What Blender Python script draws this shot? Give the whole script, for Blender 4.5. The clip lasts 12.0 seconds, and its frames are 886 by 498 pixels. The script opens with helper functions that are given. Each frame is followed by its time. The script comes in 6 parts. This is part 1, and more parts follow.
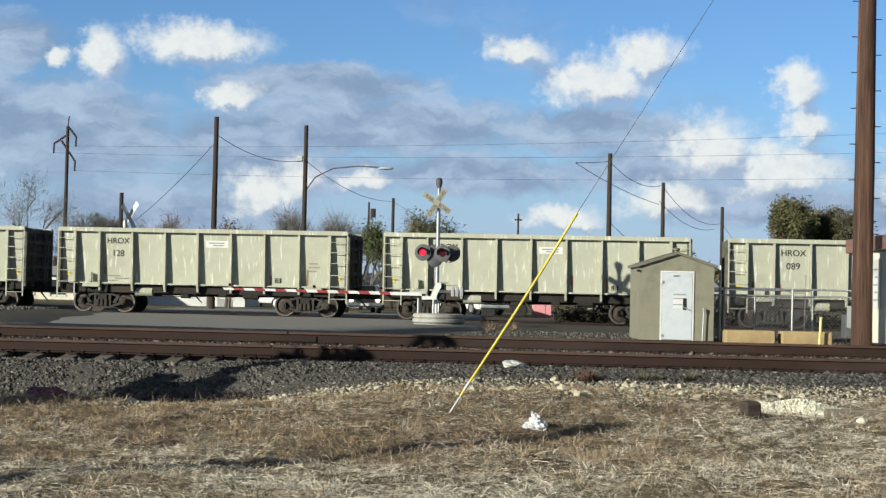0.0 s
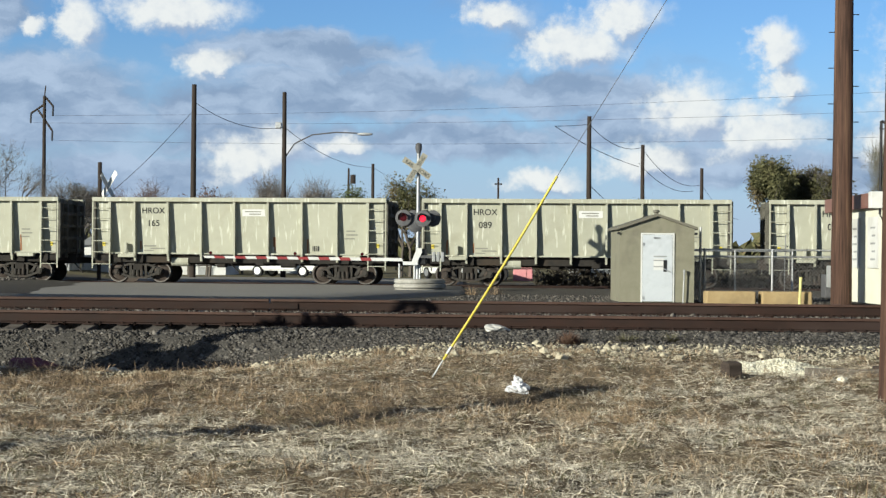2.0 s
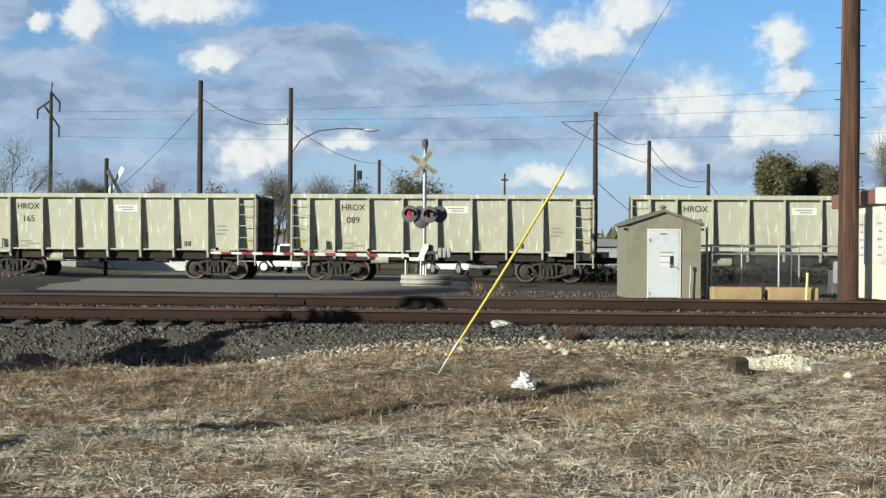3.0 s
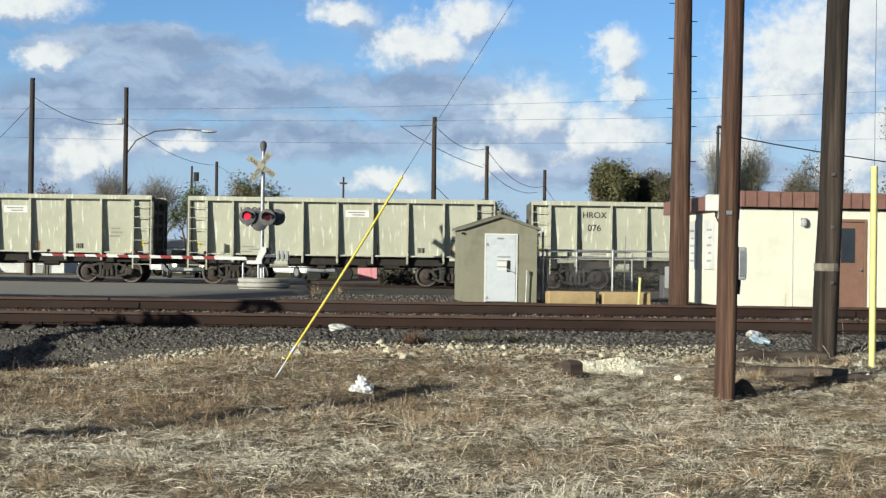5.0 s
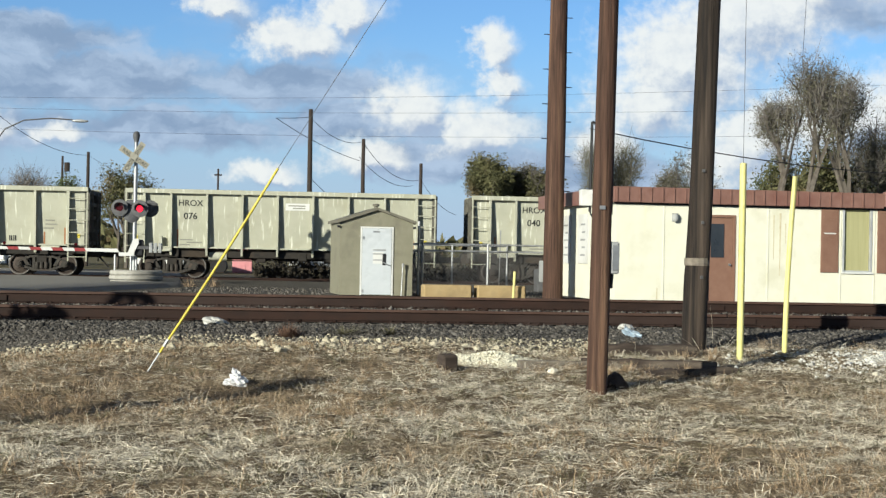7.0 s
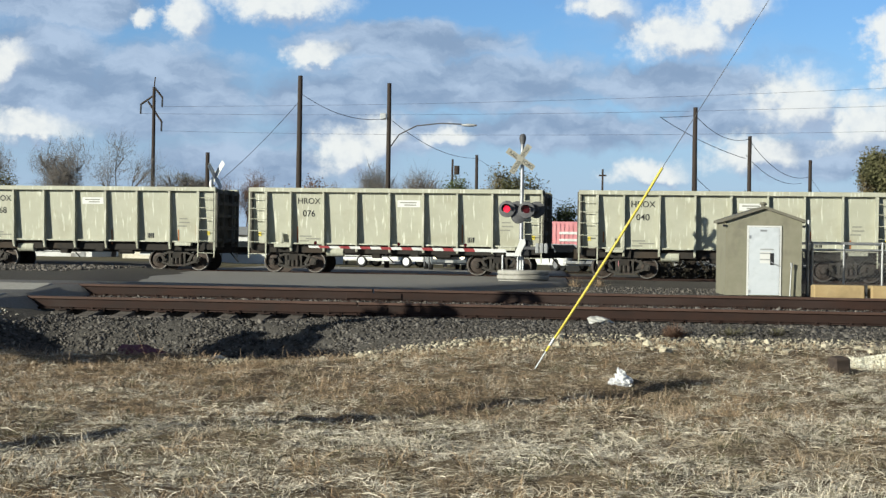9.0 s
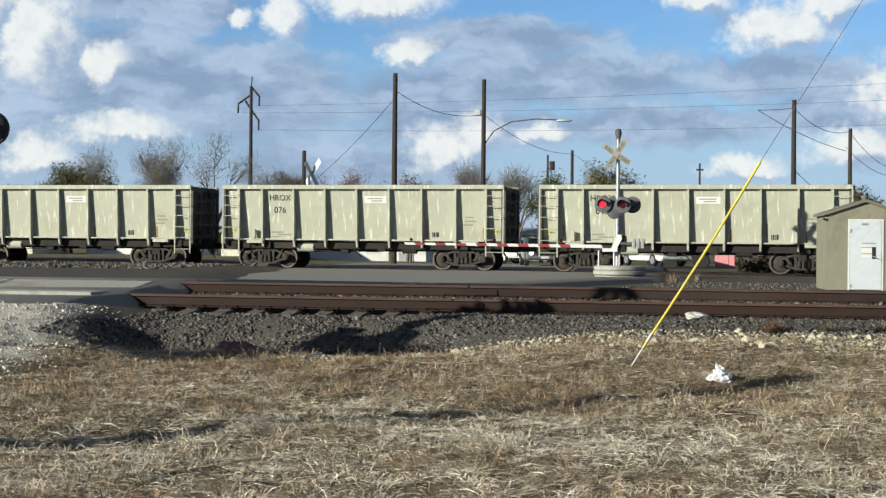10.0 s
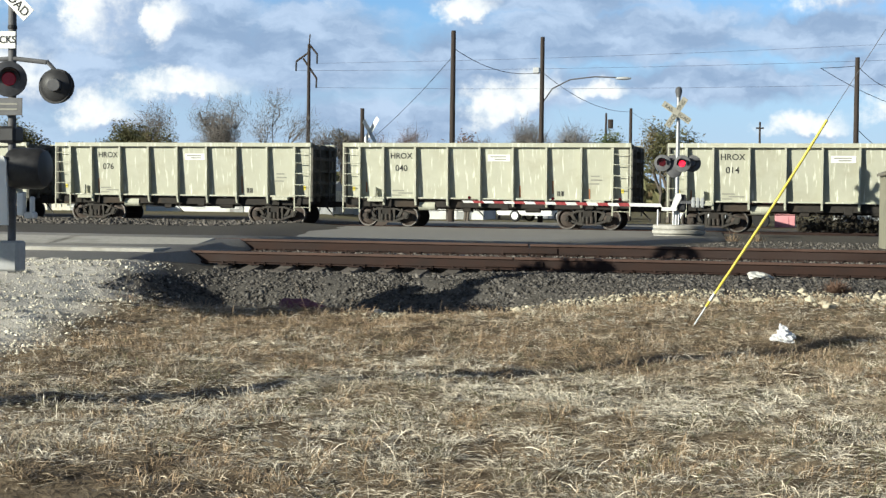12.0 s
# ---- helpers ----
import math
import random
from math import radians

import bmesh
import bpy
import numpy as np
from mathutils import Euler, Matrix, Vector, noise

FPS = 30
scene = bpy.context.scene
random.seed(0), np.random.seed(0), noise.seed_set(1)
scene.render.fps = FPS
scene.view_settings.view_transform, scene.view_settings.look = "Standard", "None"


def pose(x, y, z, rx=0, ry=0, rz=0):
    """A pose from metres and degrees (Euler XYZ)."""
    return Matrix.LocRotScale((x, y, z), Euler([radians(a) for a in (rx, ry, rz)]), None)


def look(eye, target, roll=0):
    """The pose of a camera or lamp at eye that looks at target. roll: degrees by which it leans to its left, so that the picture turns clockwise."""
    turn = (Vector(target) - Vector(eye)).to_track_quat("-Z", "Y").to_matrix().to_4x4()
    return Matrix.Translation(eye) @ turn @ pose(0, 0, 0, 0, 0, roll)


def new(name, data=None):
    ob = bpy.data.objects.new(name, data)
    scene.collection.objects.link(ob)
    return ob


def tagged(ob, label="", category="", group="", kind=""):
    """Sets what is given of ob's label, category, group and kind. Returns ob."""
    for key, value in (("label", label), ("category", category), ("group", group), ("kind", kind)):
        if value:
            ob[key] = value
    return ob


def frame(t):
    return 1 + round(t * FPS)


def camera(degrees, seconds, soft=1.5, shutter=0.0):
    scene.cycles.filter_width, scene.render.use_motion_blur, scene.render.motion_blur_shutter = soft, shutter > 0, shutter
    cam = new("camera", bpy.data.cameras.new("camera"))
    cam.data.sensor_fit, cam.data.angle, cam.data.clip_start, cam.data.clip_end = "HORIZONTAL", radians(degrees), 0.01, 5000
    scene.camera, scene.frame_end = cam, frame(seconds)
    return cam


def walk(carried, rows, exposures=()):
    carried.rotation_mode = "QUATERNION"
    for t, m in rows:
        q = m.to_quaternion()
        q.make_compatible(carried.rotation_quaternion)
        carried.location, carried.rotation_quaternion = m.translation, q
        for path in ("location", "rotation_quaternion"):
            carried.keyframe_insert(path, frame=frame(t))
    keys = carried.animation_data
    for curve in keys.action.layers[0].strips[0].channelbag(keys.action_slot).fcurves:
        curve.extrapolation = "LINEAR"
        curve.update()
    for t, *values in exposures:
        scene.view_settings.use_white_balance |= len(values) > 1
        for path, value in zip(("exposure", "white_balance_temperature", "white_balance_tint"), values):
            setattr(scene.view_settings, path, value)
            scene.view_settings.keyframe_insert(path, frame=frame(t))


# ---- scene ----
cam = camera(33.09, 12.0, soft=1.35)
EYE = 1.5
TURNS = [
    (0, 0, 1.15, 1.71, -1.29),
    (0.5, 0, 0.67, 1.31, -1.93),
    (1, 0, 0, 0.82, -1.84),
    (1.5, 0, 0.19, 0.43, -1.68),
    (2, 0, 0.42, 0.38, -0.5),
    (2.5, 0, 0.52, 0.28, -0.5),
    (2.7, 0, 0.75, 0.23, -0.43),
    (4.3, 0, -2.57, 0.23, -0.92),
    (4.5, 0, -3.54, 0.15, -0.86),
    (5, 0, -5.54, 0.43, -0.82),
    (5.5, 0, -8.68, 0.5, -1.07),
    (6, 0, -11.23, 0.54, -1.03),
    (6.5, 0, -12.23, 0.44, -1.22),
    (7, 0, -10.31, 0.25, -1.1),
    (7.5, 0, -5.5, 0.24, -1.4),
    (7.7, 0, -3.94, 0.25, -1.15),
    (9.3, 0, 5.94, -0.08, -1.01),
    (9.5, 0, 6.85, -0.11, -1.03),
    (10, 0, 8.06, -0.2, -0.53),
    (10.5, 0, 8.33, -0.1, -0.38),
    (11, 0, 8.03, -0.18, -0.86),
    (11.5, -0.05, 9.26, -1.14, 0.31),
    (12, -0.06, 10.23, -1.83, -0.73),
]
walk(cam, [(t, pose(x, 0, EYE, 90 + pitch, roll, yaw)) for t, x, yaw, pitch, roll in TURNS],
     exposures=[(0, 0.66), (2.5, 0.70), (10.5, 0.72), (11.2, 0.82), (12, 0.98)])

# ---- sky, clouds and sun ----
SUN_AZ, SUN_EL = 42.0, 16.0     # the way the shadows point, from +x towards +y; height of the sun


def sky_world():
    w = bpy.data.worlds.new("sky")
    scene.world = w
    w.use_nodes = True
    nt = w.node_tree
    nt.nodes.clear()
    N, L = nt.nodes.new, nt.links.new

    def put(sock, v):
        if isinstance(v, (int, float, tuple)):
            sock.default_value = v
        else:
            L(v, sock)

    def math_n(op, a, b=None, clamp=False):
        n = N("ShaderNodeMath")
        n.operation, n.use_clamp = op, clamp
        put(n.inputs[0], a)
        if b is not None:
            put(n.inputs[1], b)
        return n.outputs[0]

    def vec_n(op, a, b):
        n = N("ShaderNodeVectorMath")
        n.operation = op
        put(n.inputs[0], a)
        put(n.inputs[1], b)
        return n.outputs[0] if op != "LENGTH" else n.outputs[1]

    def ramp(v, lo, hi, a=0.0, b=1.0):
        n = N("ShaderNodeMapRange")
        n.interpolation_type = "SMOOTHSTEP"
        for i, q in enumerate((v, lo, hi, a, b)):
            put(n.inputs[i], q)
        return n.outputs[0]

    def mix(f, a, b):
        n = N("ShaderNodeMix")
        n.data_type = "RGBA"
        put(n.inputs[0], f)
        put(n.inputs[6], a)
        put(n.inputs[7], b)
        return n.outputs[2]

    def noise_n(v, scale, detail=6.0, rough=0.55):
        n = N("ShaderNodeTexNoise")
        n.inputs["Scale"].default_value, n.inputs["Detail"].default_value = scale, detail
        n.inputs["Roughness"].default_value = rough
        L(v, n.inputs["Vector"])
        return n

    sky = N("ShaderNodeTexSky")
    sky.sky_type, sky.sun_disc = "NISHITA", False
    sky.sun_elevation, sky.sun_rotation = radians(SUN_EL), radians(270 - SUN_AZ)
    sky.air_density, sky.dust_density, sky.ozone_density = 1.0, 0.3, 2.0
    co = N("ShaderNodeTexCoord").outputs["Generated"]
    sep = N("ShaderNodeSeparateXYZ")
    L(co, sep.inputs[0])
    az = math_n("MULTIPLY", math_n("ARCTAN2", sep.outputs[0], sep.outputs[1]), 57.29578)
    el = math_n("MULTIPLY", math_n("ARCSINE", sep.outputs[2]), 57.29578)
    comb = N("ShaderNodeCombineXYZ")
    L(az, comb.inputs[0])
    L(el, comb.inputs[1])
    flat = comb.outputs[0]
    # ragged edges: push the directions about by two sizes of noise
    big = noise_n(flat, 0.45, 6.0, 0.6)
    fine = noise_n(flat, 1.7, 6.0, 0.6)
    w1 = vec_n("MULTIPLY", vec_n("SUBTRACT", big.outputs["Color"], (0.5, 0.5, 0.5)), (2.2, 1.5, 0.0))
    w2 = vec_n("MULTIPLY", vec_n("SUBTRACT", fine.outputs["Color"], (0.5, 0.5, 0.5)), (0.85, 0.75, 0.0))
    at = vec_n("ADD", vec_n("ADD", flat, w1), w2)
    at2 = vec_n("ADD", at, (-0.45, 0.62, 0.0))      # a step towards the light

    def blobs(p, rows):
        top = None
        for a, e, ra, re in rows:
            v = vec_n("MULTIPLY", vec_n("SUBTRACT", p, (a, e, 0.0)), (1 / ra, 1 / re, 0.0))
            d = math_n("SUBTRACT", 1.0, vec_n("LENGTH", v, (0, 0, 0)))
            top = d if top is None else math_n("MAXIMUM", top, d)
        return top

    CUMULUS = [(a, e, ra * 1.16, re * 1.16) for a, e, ra, re in CUMULUS_ROWS]
    STRATUS = STRATUS_ROWS
    # broad grey sheets
    wide = vec_n("ADD", flat, vec_n("MULTIPLY", w1, (1.3, 1.0, 0.0)))
    soft = vec_n("ADD", wide, vec_n("MULTIPLY", w2, (0.5, 0.5, 0.0)))
    sheet = blobs(soft, STRATUS)
    far = noise_n(vec_n("MULTIPLY", soft, (0.07, 0.16, 1.0)), 1.0, 5.0)
    over = ramp(el, 11.0, 34.0)                     # unseen dark overcast overhead, added to cut the sky's fill light
    everywhere = math_n("MAXIMUM", ramp(far.outputs["Fac"], 0.50, 0.70, 0.0, 0.75), math_n("MULTIPLY", over, 0.94))
    wisps = noise_n(vec_n("MULTIPLY", soft, (0.35, 0.9, 1.0)), 1.0, 5.0)
    sheet_m = math_n("MAXIMUM", ramp(math_n("ADD", sheet, math_n("MULTIPLY", math_n("SUBTRACT", wisps.outputs["Fac"], 0.5), 0.9)), -0.16, 0.40, 0.0, 0.94), everywhere)
    rag = math_n("MULTIPLY", math_n("SUBTRACT", fine.outputs["Fac"], 0.5), 0.7)
    heap, heap2 = math_n("ADD", blobs(at, CUMULUS), rag), blobs(at2, CUMULUS)
    heap_m = ramp(heap, -0.04, 0.66, 0.0, 0.95)
    lit = math_n("MULTIPLY", ramp(math_n("SUBTRACT", heap, heap2), -0.42, 0.14), ramp(fine.outputs["Fac"], 0.25, 0.62, 0.78, 1.0))
    tone = ramp(wisps.outputs["Fac"], 0.35, 0.68)
    sheet_c = mix(tone, (0.31, 0.44, 0.64, 1), (0.56, 0.71, 0.92, 1))
    sheet_c = mix(over, sheet_c, mix(tone, (0.10, 0.105, 0.115, 1), (0.19, 0.195, 0.205, 1)))
    heap_c = mix(lit, (0.44, 0.57, 0.78, 1), (1.08, 1.12, 1.10, 1))
    low = ramp(el, 0.0, 9.0)
    bright = vec_n("MULTIPLY", sky.outputs[0], (SKY_GAIN * 0.55, SKY_GAIN * 0.79, SKY_GAIN * 1.12))
    haze = mix(math_n("MULTIPLY", math_n("SUBTRACT", 1.0, low), 0.85), bright, (0.50, 0.66, 0.92, 1))
    c = mix(sheet_m, haze, sheet_c)
    c = mix(heap_m, c, heap_c)
    bg = N("ShaderNodeBackground")
    L(c, bg.inputs[0])
    bg.inputs[1].default_value = SKY_STRENGTH
    out = N("ShaderNodeOutputWorld")
    L(bg.outputs[0], out.inputs[0])
    w.cycles.sampling_method = "MANUAL"
    w.cycles.sample_map_resolution = 512


SKY_GAIN, SKY_STRENGTH = 0.155, 0.50
# azimuth from straight ahead, height above the horizon, half width, half height, in degrees
CUMULUS_ROWS = [
    (-14.2, 8.6, 0.95, 1.15), (-15.9, 8.6, 0.6, 0.45), (-10.7, 9.3, 2.7, 0.9), (-9.3, 7.4, 1.2, 0.7),
    (1.5, 9.3, 1.5, 0.75), (4.6, 8.2, 2.4, 1.1), (6.4, 9.2, 1.9, 1.0), (12.0, 7.9, 1.0, 1.05), (12.4, 6.6, 1.0, 0.9),
    (9.0, 5.7, 1.9, 1.35), (11.6, 4.9, 2.6, 1.2), (7.4, 3.6, 2.0, 0.9), (-8.2, 3.6, 1.5, 1.1), (-6.8, 4.1, 1.3, 1.2),
    (-4.2, 4.3, 1.0, 0.4), (3.4, 3.0, 1.8, 0.6), 
    (19.3, 7.4, 3.6, 2.7), (21.8, 9.2, 4.0, 2.7), (18.0, 5.9, 2.4, 1.7), (21.9, 4.4, 2.6, 2.4), (25.2, 5.3, 3.6, 2.0), (28.4, 5.8, 3.4, 2.0),
    (24.6, 10.4, 2.8, 1.6), (16.4, 4.2, 1.6, 1.0), (31.5, 9.0, 3.4, 2.2), (-23.3, 7.6, 1.9, 2.3), (-20.9, 6.6, 1.0, 1.0),
    (-25.5, 9.0, 2.6, 2.4), (-20.2, 4.2, 2.4, 0.7), (-23.2, 3.2, 1.6, 0.8), (-27.8, 4.4, 3.0, 1.4), (-33.0, 8.0, 4.0, 3.0), (36.0, 7.0, 4.0, 3.0),
]
STRATUS_ROWS = [
    (-3.5, 6.4, 6.5, 1.3), (-15.5, 5.6, 4.5, 2.2), (-20.0, 6.2, 4.0, 2.4), (-9.0, 5.6, 3.5, 1.4), (4.5, 6.4, 4.5, 1.0),
    (9.8, 3.6, 4.0, 1.0), (-12.0, 3.0, 4.0, 1.0), (15.0, 3.2, 5.0, 1.2), (-25.0, 5.0, 4.0, 2.0), (27.0, 9.6, 4.0, 1.2), (-6.0, 7.9, 5.0, 0.9), (-19.0, 9.0, 4.0, 1.2), (0.0, 4.6, 5.0, 0.9), (-7.0, 4.4, 5.0, 1.0), (6.5, 5.0, 3.5, 1.0),
]
sky_world()
sun = new("sun", bpy.data.lights.new("sun", "SUN"))
sun.data.energy, sun.data.angle, sun.data.color = 5.0, radians(0.5), (0.97, 0.955, 0.82)
_a, _e = radians(SUN_AZ), radians(SUN_EL)
sun.matrix_world = look((0, 0, 60), (math.cos(_a) * math.cos(_e), math.sin(_a) * math.cos(_e), 60 - math.sin(_e)))

# ---- materials ----
ALBEDO = 0.65     # scale on base colours, lowered to deepen shade against the sunlit parts


def mat(name, a, b, scale=6.0, rough=0.8, metal=0.0, bump=0.15, stain=None, stain_scale=0.7, stain_at=(0.52, 0.68),
        rand=0.0, grain=(1, 1, 1), rough_var=0.12, spec=0.22, bump_scale=None, emit=None, island=0.0):
    """Two colours mixed by fine noise, a third in larger stains, with relief; sizes in metres."""
    m = bpy.data.materials.new(name)
    a, b = [tuple(v * ALBEDO for v in c) for c in (a, b)]
    stain = stain and tuple(v * ALBEDO for v in stain)
    m.use_nodes = True
    nt = m.node_tree
    N, L = nt.nodes.new, nt.links.new
    bs = nt.nodes["Principled BSDF"]
    co = N("ShaderNodeTexCoord")
    mp = N("ShaderNodeMapping")
    mp.inputs["Scale"].default_value = grain
    L(co.outputs["Object"], mp.inputs["Vector"])
    inf = N("ShaderNodeObjectInfo")
    ad = N("ShaderNodeVectorMath")
    ad.operation = "MULTIPLY_ADD"
    L(inf.outputs["Random"], ad.inputs[0])
    ad.inputs[1].default_value = (17.0, 31.0, 23.0) if rand else (0, 0, 0)
    L(mp.outputs[0], ad.inputs[2])

    def noise_tex(s, detail):
        n = N("ShaderNodeTexNoise")
        n.inputs["Scale"].default_value, n.inputs["Detail"].default_value = s, detail
        n.inputs["Roughness"].default_value = 0.62
        L(ad.outputs[0], n.inputs["Vector"])
        return n.outputs["Fac"]

    def span(v, lo, hi, to_a=0.0, to_b=1.0):
        n = N("ShaderNodeMapRange")
        n.inputs[1].default_value, n.inputs[2].default_value = lo, hi
        n.inputs[3].default_value, n.inputs[4].default_value = to_a, to_b
        L(v, n.inputs[0])
        return n.outputs[0]

    def mix(f, p, q, mode="MIX"):
        n = N("ShaderNodeMix")
        n.data_type, n.blend_type = "RGBA", mode
        for s, v in ((n.inputs[0], f), (n.inputs[6], p), (n.inputs[7], q)):
            if isinstance(v, (tuple, float)):
                s.default_value = (*v, 1) if isinstance(v, tuple) else v
            else:
                L(v, s)
        return n.outputs[2]

    fine = noise_tex(scale, 5.0)
    c = mix(span(fine, 0.32, 0.68), tuple(a), tuple(b))
    if stain:
        c = mix(span(noise_tex(stain_scale, 4.0), *stain_at), c, tuple(stain))
    if rand:
        hv = N("ShaderNodeHueSaturation")
        L(span(inf.outputs["Random"], 0, 1, 1 - rand, 1 + rand), hv.inputs["Value"])
        L(c, hv.inputs["Color"])
        c = hv.outputs[0]
    if island:
        geo, hv = N("ShaderNodeNewGeometry"), N("ShaderNodeHueSaturation")
        L(span(geo.outputs["Random Per Island"], 0, 1, 1 - island, 1 + island), hv.inputs["Value"])
        L(c, hv.inputs["Color"])
        c = hv.outputs[0]
    L(c, bs.inputs["Base Color"])
    L(span(fine, 0.2, 0.8, max(rough - rough_var, 0.02), min(rough + rough_var, 1)), bs.inputs["Roughness"])
    bs.inputs["Metallic"].default_value = metal
    bs.inputs["Specular IOR Level"].default_value = spec
    if bump:
        bp = N("ShaderNodeBump")
        bp.inputs["Strength"].default_value, bp.inputs["Distance"].default_value = bump, 0.02
        L(noise_tex(bump_scale or scale * 2.3, 4.0), bp.inputs["Height"])
        L(bp.outputs[0], bs.inputs["Normal"])
    if emit:
        bs.inputs["Emission Color"].default_value = (*emit[0], 1)
        bs.inputs["Emission Strength"].default_value = emit[1]
    return m


def streaks(m, colour, lo, hi, scale=(5.0, 5.0, 0.5)):
    """Vertical runs of another colour over a material, down the object's z."""
    nt = m.node_tree
    N, L = nt.nodes.new, nt.links.new
    bs = nt.nodes["Principled BSDF"]
    was = bs.inputs["Base Color"].links[0].from_socket
    co, mp, no, mr, mx = N("ShaderNodeTexCoord"), N("ShaderNodeMapping"), N("ShaderNodeTexNoise"), N("ShaderNodeMapRange"), N("ShaderNodeMix")
    mp.inputs["Scale"].default_value = scale
    L(co.outputs["Object"], mp.inputs["Vector"])
    L(mp.outputs[0], no.inputs["Vector"])
    no.inputs["Scale"].default_value, no.inputs["Detail"].default_value = 1.0, 5.0
    mr.inputs[1].default_value, mr.inputs[2].default_value = lo, hi
    L(no.outputs["Fac"], mr.inputs[0])
    mx.data_type = "RGBA"
    L(mr.outputs[0], mx.inputs[0])
    L(was, mx.inputs[6])
    mx.inputs[7].default_value = (*colour, 1)
    L(mx.outputs[2], bs.inputs["Base Color"])
    return m


CAR = streaks(mat("car_paint", (0.46, 0.46, 0.36), (0.52, 0.515, 0.41), 1.6, 0.62, bump=0.05, stain=(0.44, 0.43, 0.33), stain_scale=0.9, rand=0.05),
              (0.60, 0.60, 0.51), 0.58, 0.76, (10.0, 10.0, 1.1))
# Grime, plus the shade between the cars put into a darker grey.
CAR_END = mat("shaded_dirty_car_end", (0.11, 0.105, 0.085), (0.19, 0.18, 0.15), 3, 0.85, bump=0.15, stain=(0.06, 0.055, 0.045), stain_scale=1.2)
CAR_DARK = mat("car_underframe", (0.022, 0.020, 0.018), (0.045, 0.039, 0.033), 5, 0.85, bump=0.2, stain=(0.06, 0.045, 0.033))
CAR_IN = mat("car_inside", (0.10, 0.085, 0.07), (0.17, 0.15, 0.12), 4, 0.9)
TRUCK = mat("truck_iron", (0.035, 0.031, 0.027), (0.085, 0.077, 0.066), 6, 0.85, stain=(0.08, 0.06, 0.05), stain_scale=3)
WHEEL = mat("wheel_steel", (0.045, 0.034, 0.028), (0.09, 0.07, 0.058), 5, 0.6, metal=0.4)
TREAD = mat("wheel_tread", (0.13, 0.12, 0.11), (0.21, 0.195, 0.175), 8, 0.5, metal=0.5, bump=0.03)
RUSTY = mat("rust_patch", (0.36, 0.14, 0.06), (0.46, 0.22, 0.11), 9, 0.85)
INK = mat("black_ink", (0.02, 0.02, 0.02), (0.04, 0.04, 0.04), 30, 0.7, bump=0)
FADED = mat("faded_ink", (0.26, 0.26, 0.22), (0.34, 0.33, 0.28), 30, 0.8, bump=0)
WHITE = mat("white_paint", (0.78, 0.78, 0.75), (0.84, 0.84, 0.81), 5, 0.55, bump=0.05, stain=(0.66, 0.65, 0.6))
RED = mat("red_paint", (0.30, 0.04, 0.045), (0.38, 0.07, 0.07), 8, 0.5, bump=0.03)
RAIL = mat("rail_rust", (0.022, 0.012, 0.009), (0.044, 0.022, 0.016), 5, 0.8, bump=0.25, stain=(0.05, 0.032, 0.027), stain_scale=0.8, grain=(0.35, 1, 1))
# paler brown than RAIL, which paints sunlight on the rail's head
RAIL_TOP = mat("rail_head", (0.062, 0.034, 0.025), (0.115, 0.066, 0.050), 4, 0.7, bump=0.1, grain=(0.35, 1, 1))
TIE = mat("weathered_tie", (0.13, 0.115, 0.10), (0.24, 0.21, 0.18), 7, 0.92, bump=0.5, stain=(0.06, 0.05, 0.045), grain=(0.3, 3, 3), rand=0.25)
STONE = mat("ballast_stone", (0.058, 0.054, 0.049), (0.15, 0.138, 0.125), 9, 0.9, bump=0.3, island=0.65, stain=(0.26, 0.235, 0.20), stain_scale=3.5, stain_at=(0.62, 0.68))
DUSTY = mat("dusty_ballast", (0.085, 0.077, 0.068), (0.18, 0.162, 0.142), 9, 0.9, bump=0.3, island=0.6)
TANROCK = mat("tan_limestone", (0.40, 0.355, 0.255), (0.60, 0.545, 0.41), 9, 0.9, bump=0.3, stain=(0.27, 0.23, 0.17), stain_scale=4, island=0.45)
DARKWOOD = mat("dark_timber", (0.045, 0.034, 0.028), (0.10, 0.075, 0.06), 6, 0.95, bump=0.6, grain=(0.4, 3, 3), stain=(0.17, 0.14, 0.11), stain_scale=2.5)
HEAP = mat("cream_chippings", (0.78, 0.73, 0.56), (0.96, 0.92, 0.76), 9, 0.9, bump=0.3, island=0.25)
PALE = mat("limestone", (0.58, 0.53, 0.42), (0.76, 0.72, 0.60), 9, 0.9, bump=0.3, stain=(0.42, 0.37, 0.28), stain_scale=2.0, island=0.35)
WHITE_ROCK = mat("white_rubble", (0.70, 0.69, 0.64), (0.82, 0.81, 0.76), 9, 0.85, bump=0.2, stain=(0.5, 0.48, 0.42), stain_scale=3)
ASPHALT = mat("asphalt", (0.27, 0.258, 0.236), (0.37, 0.355, 0.325), 30, 0.93, spec=0.12, bump=0.2, stain=(0.33, 0.32, 0.30), stain_scale=0.35)
CONCRETE = mat("concrete", (0.40, 0.385, 0.34), (0.52, 0.50, 0.45), 12, 0.9, bump=0.2, stain=(0.28, 0.265, 0.23))
POLE_RED = streaks(mat("pole_redbrown", (0.040, 0.022, 0.016), (0.135, 0.074, 0.052), 9, 0.85, bump=0.9, grain=(3, 3, 0.12), stain=(0.24, 0.14, 0.09), stain_scale=1.5), (0.05, 0.025, 0.018), 0.60, 0.72, (14, 14, 0.2))
POLE_DARK = streaks(mat("pole_creosote", (0.012, 0.010, 0.009), (0.050, 0.037, 0.029), 9, 0.85, bump=0.9, grain=(3, 3, 0.12), stain=(0.12, 0.09, 0.07), stain_scale=1.2), (0.012, 0.010, 0.009), 0.58, 0.72, (14, 14, 0.2))
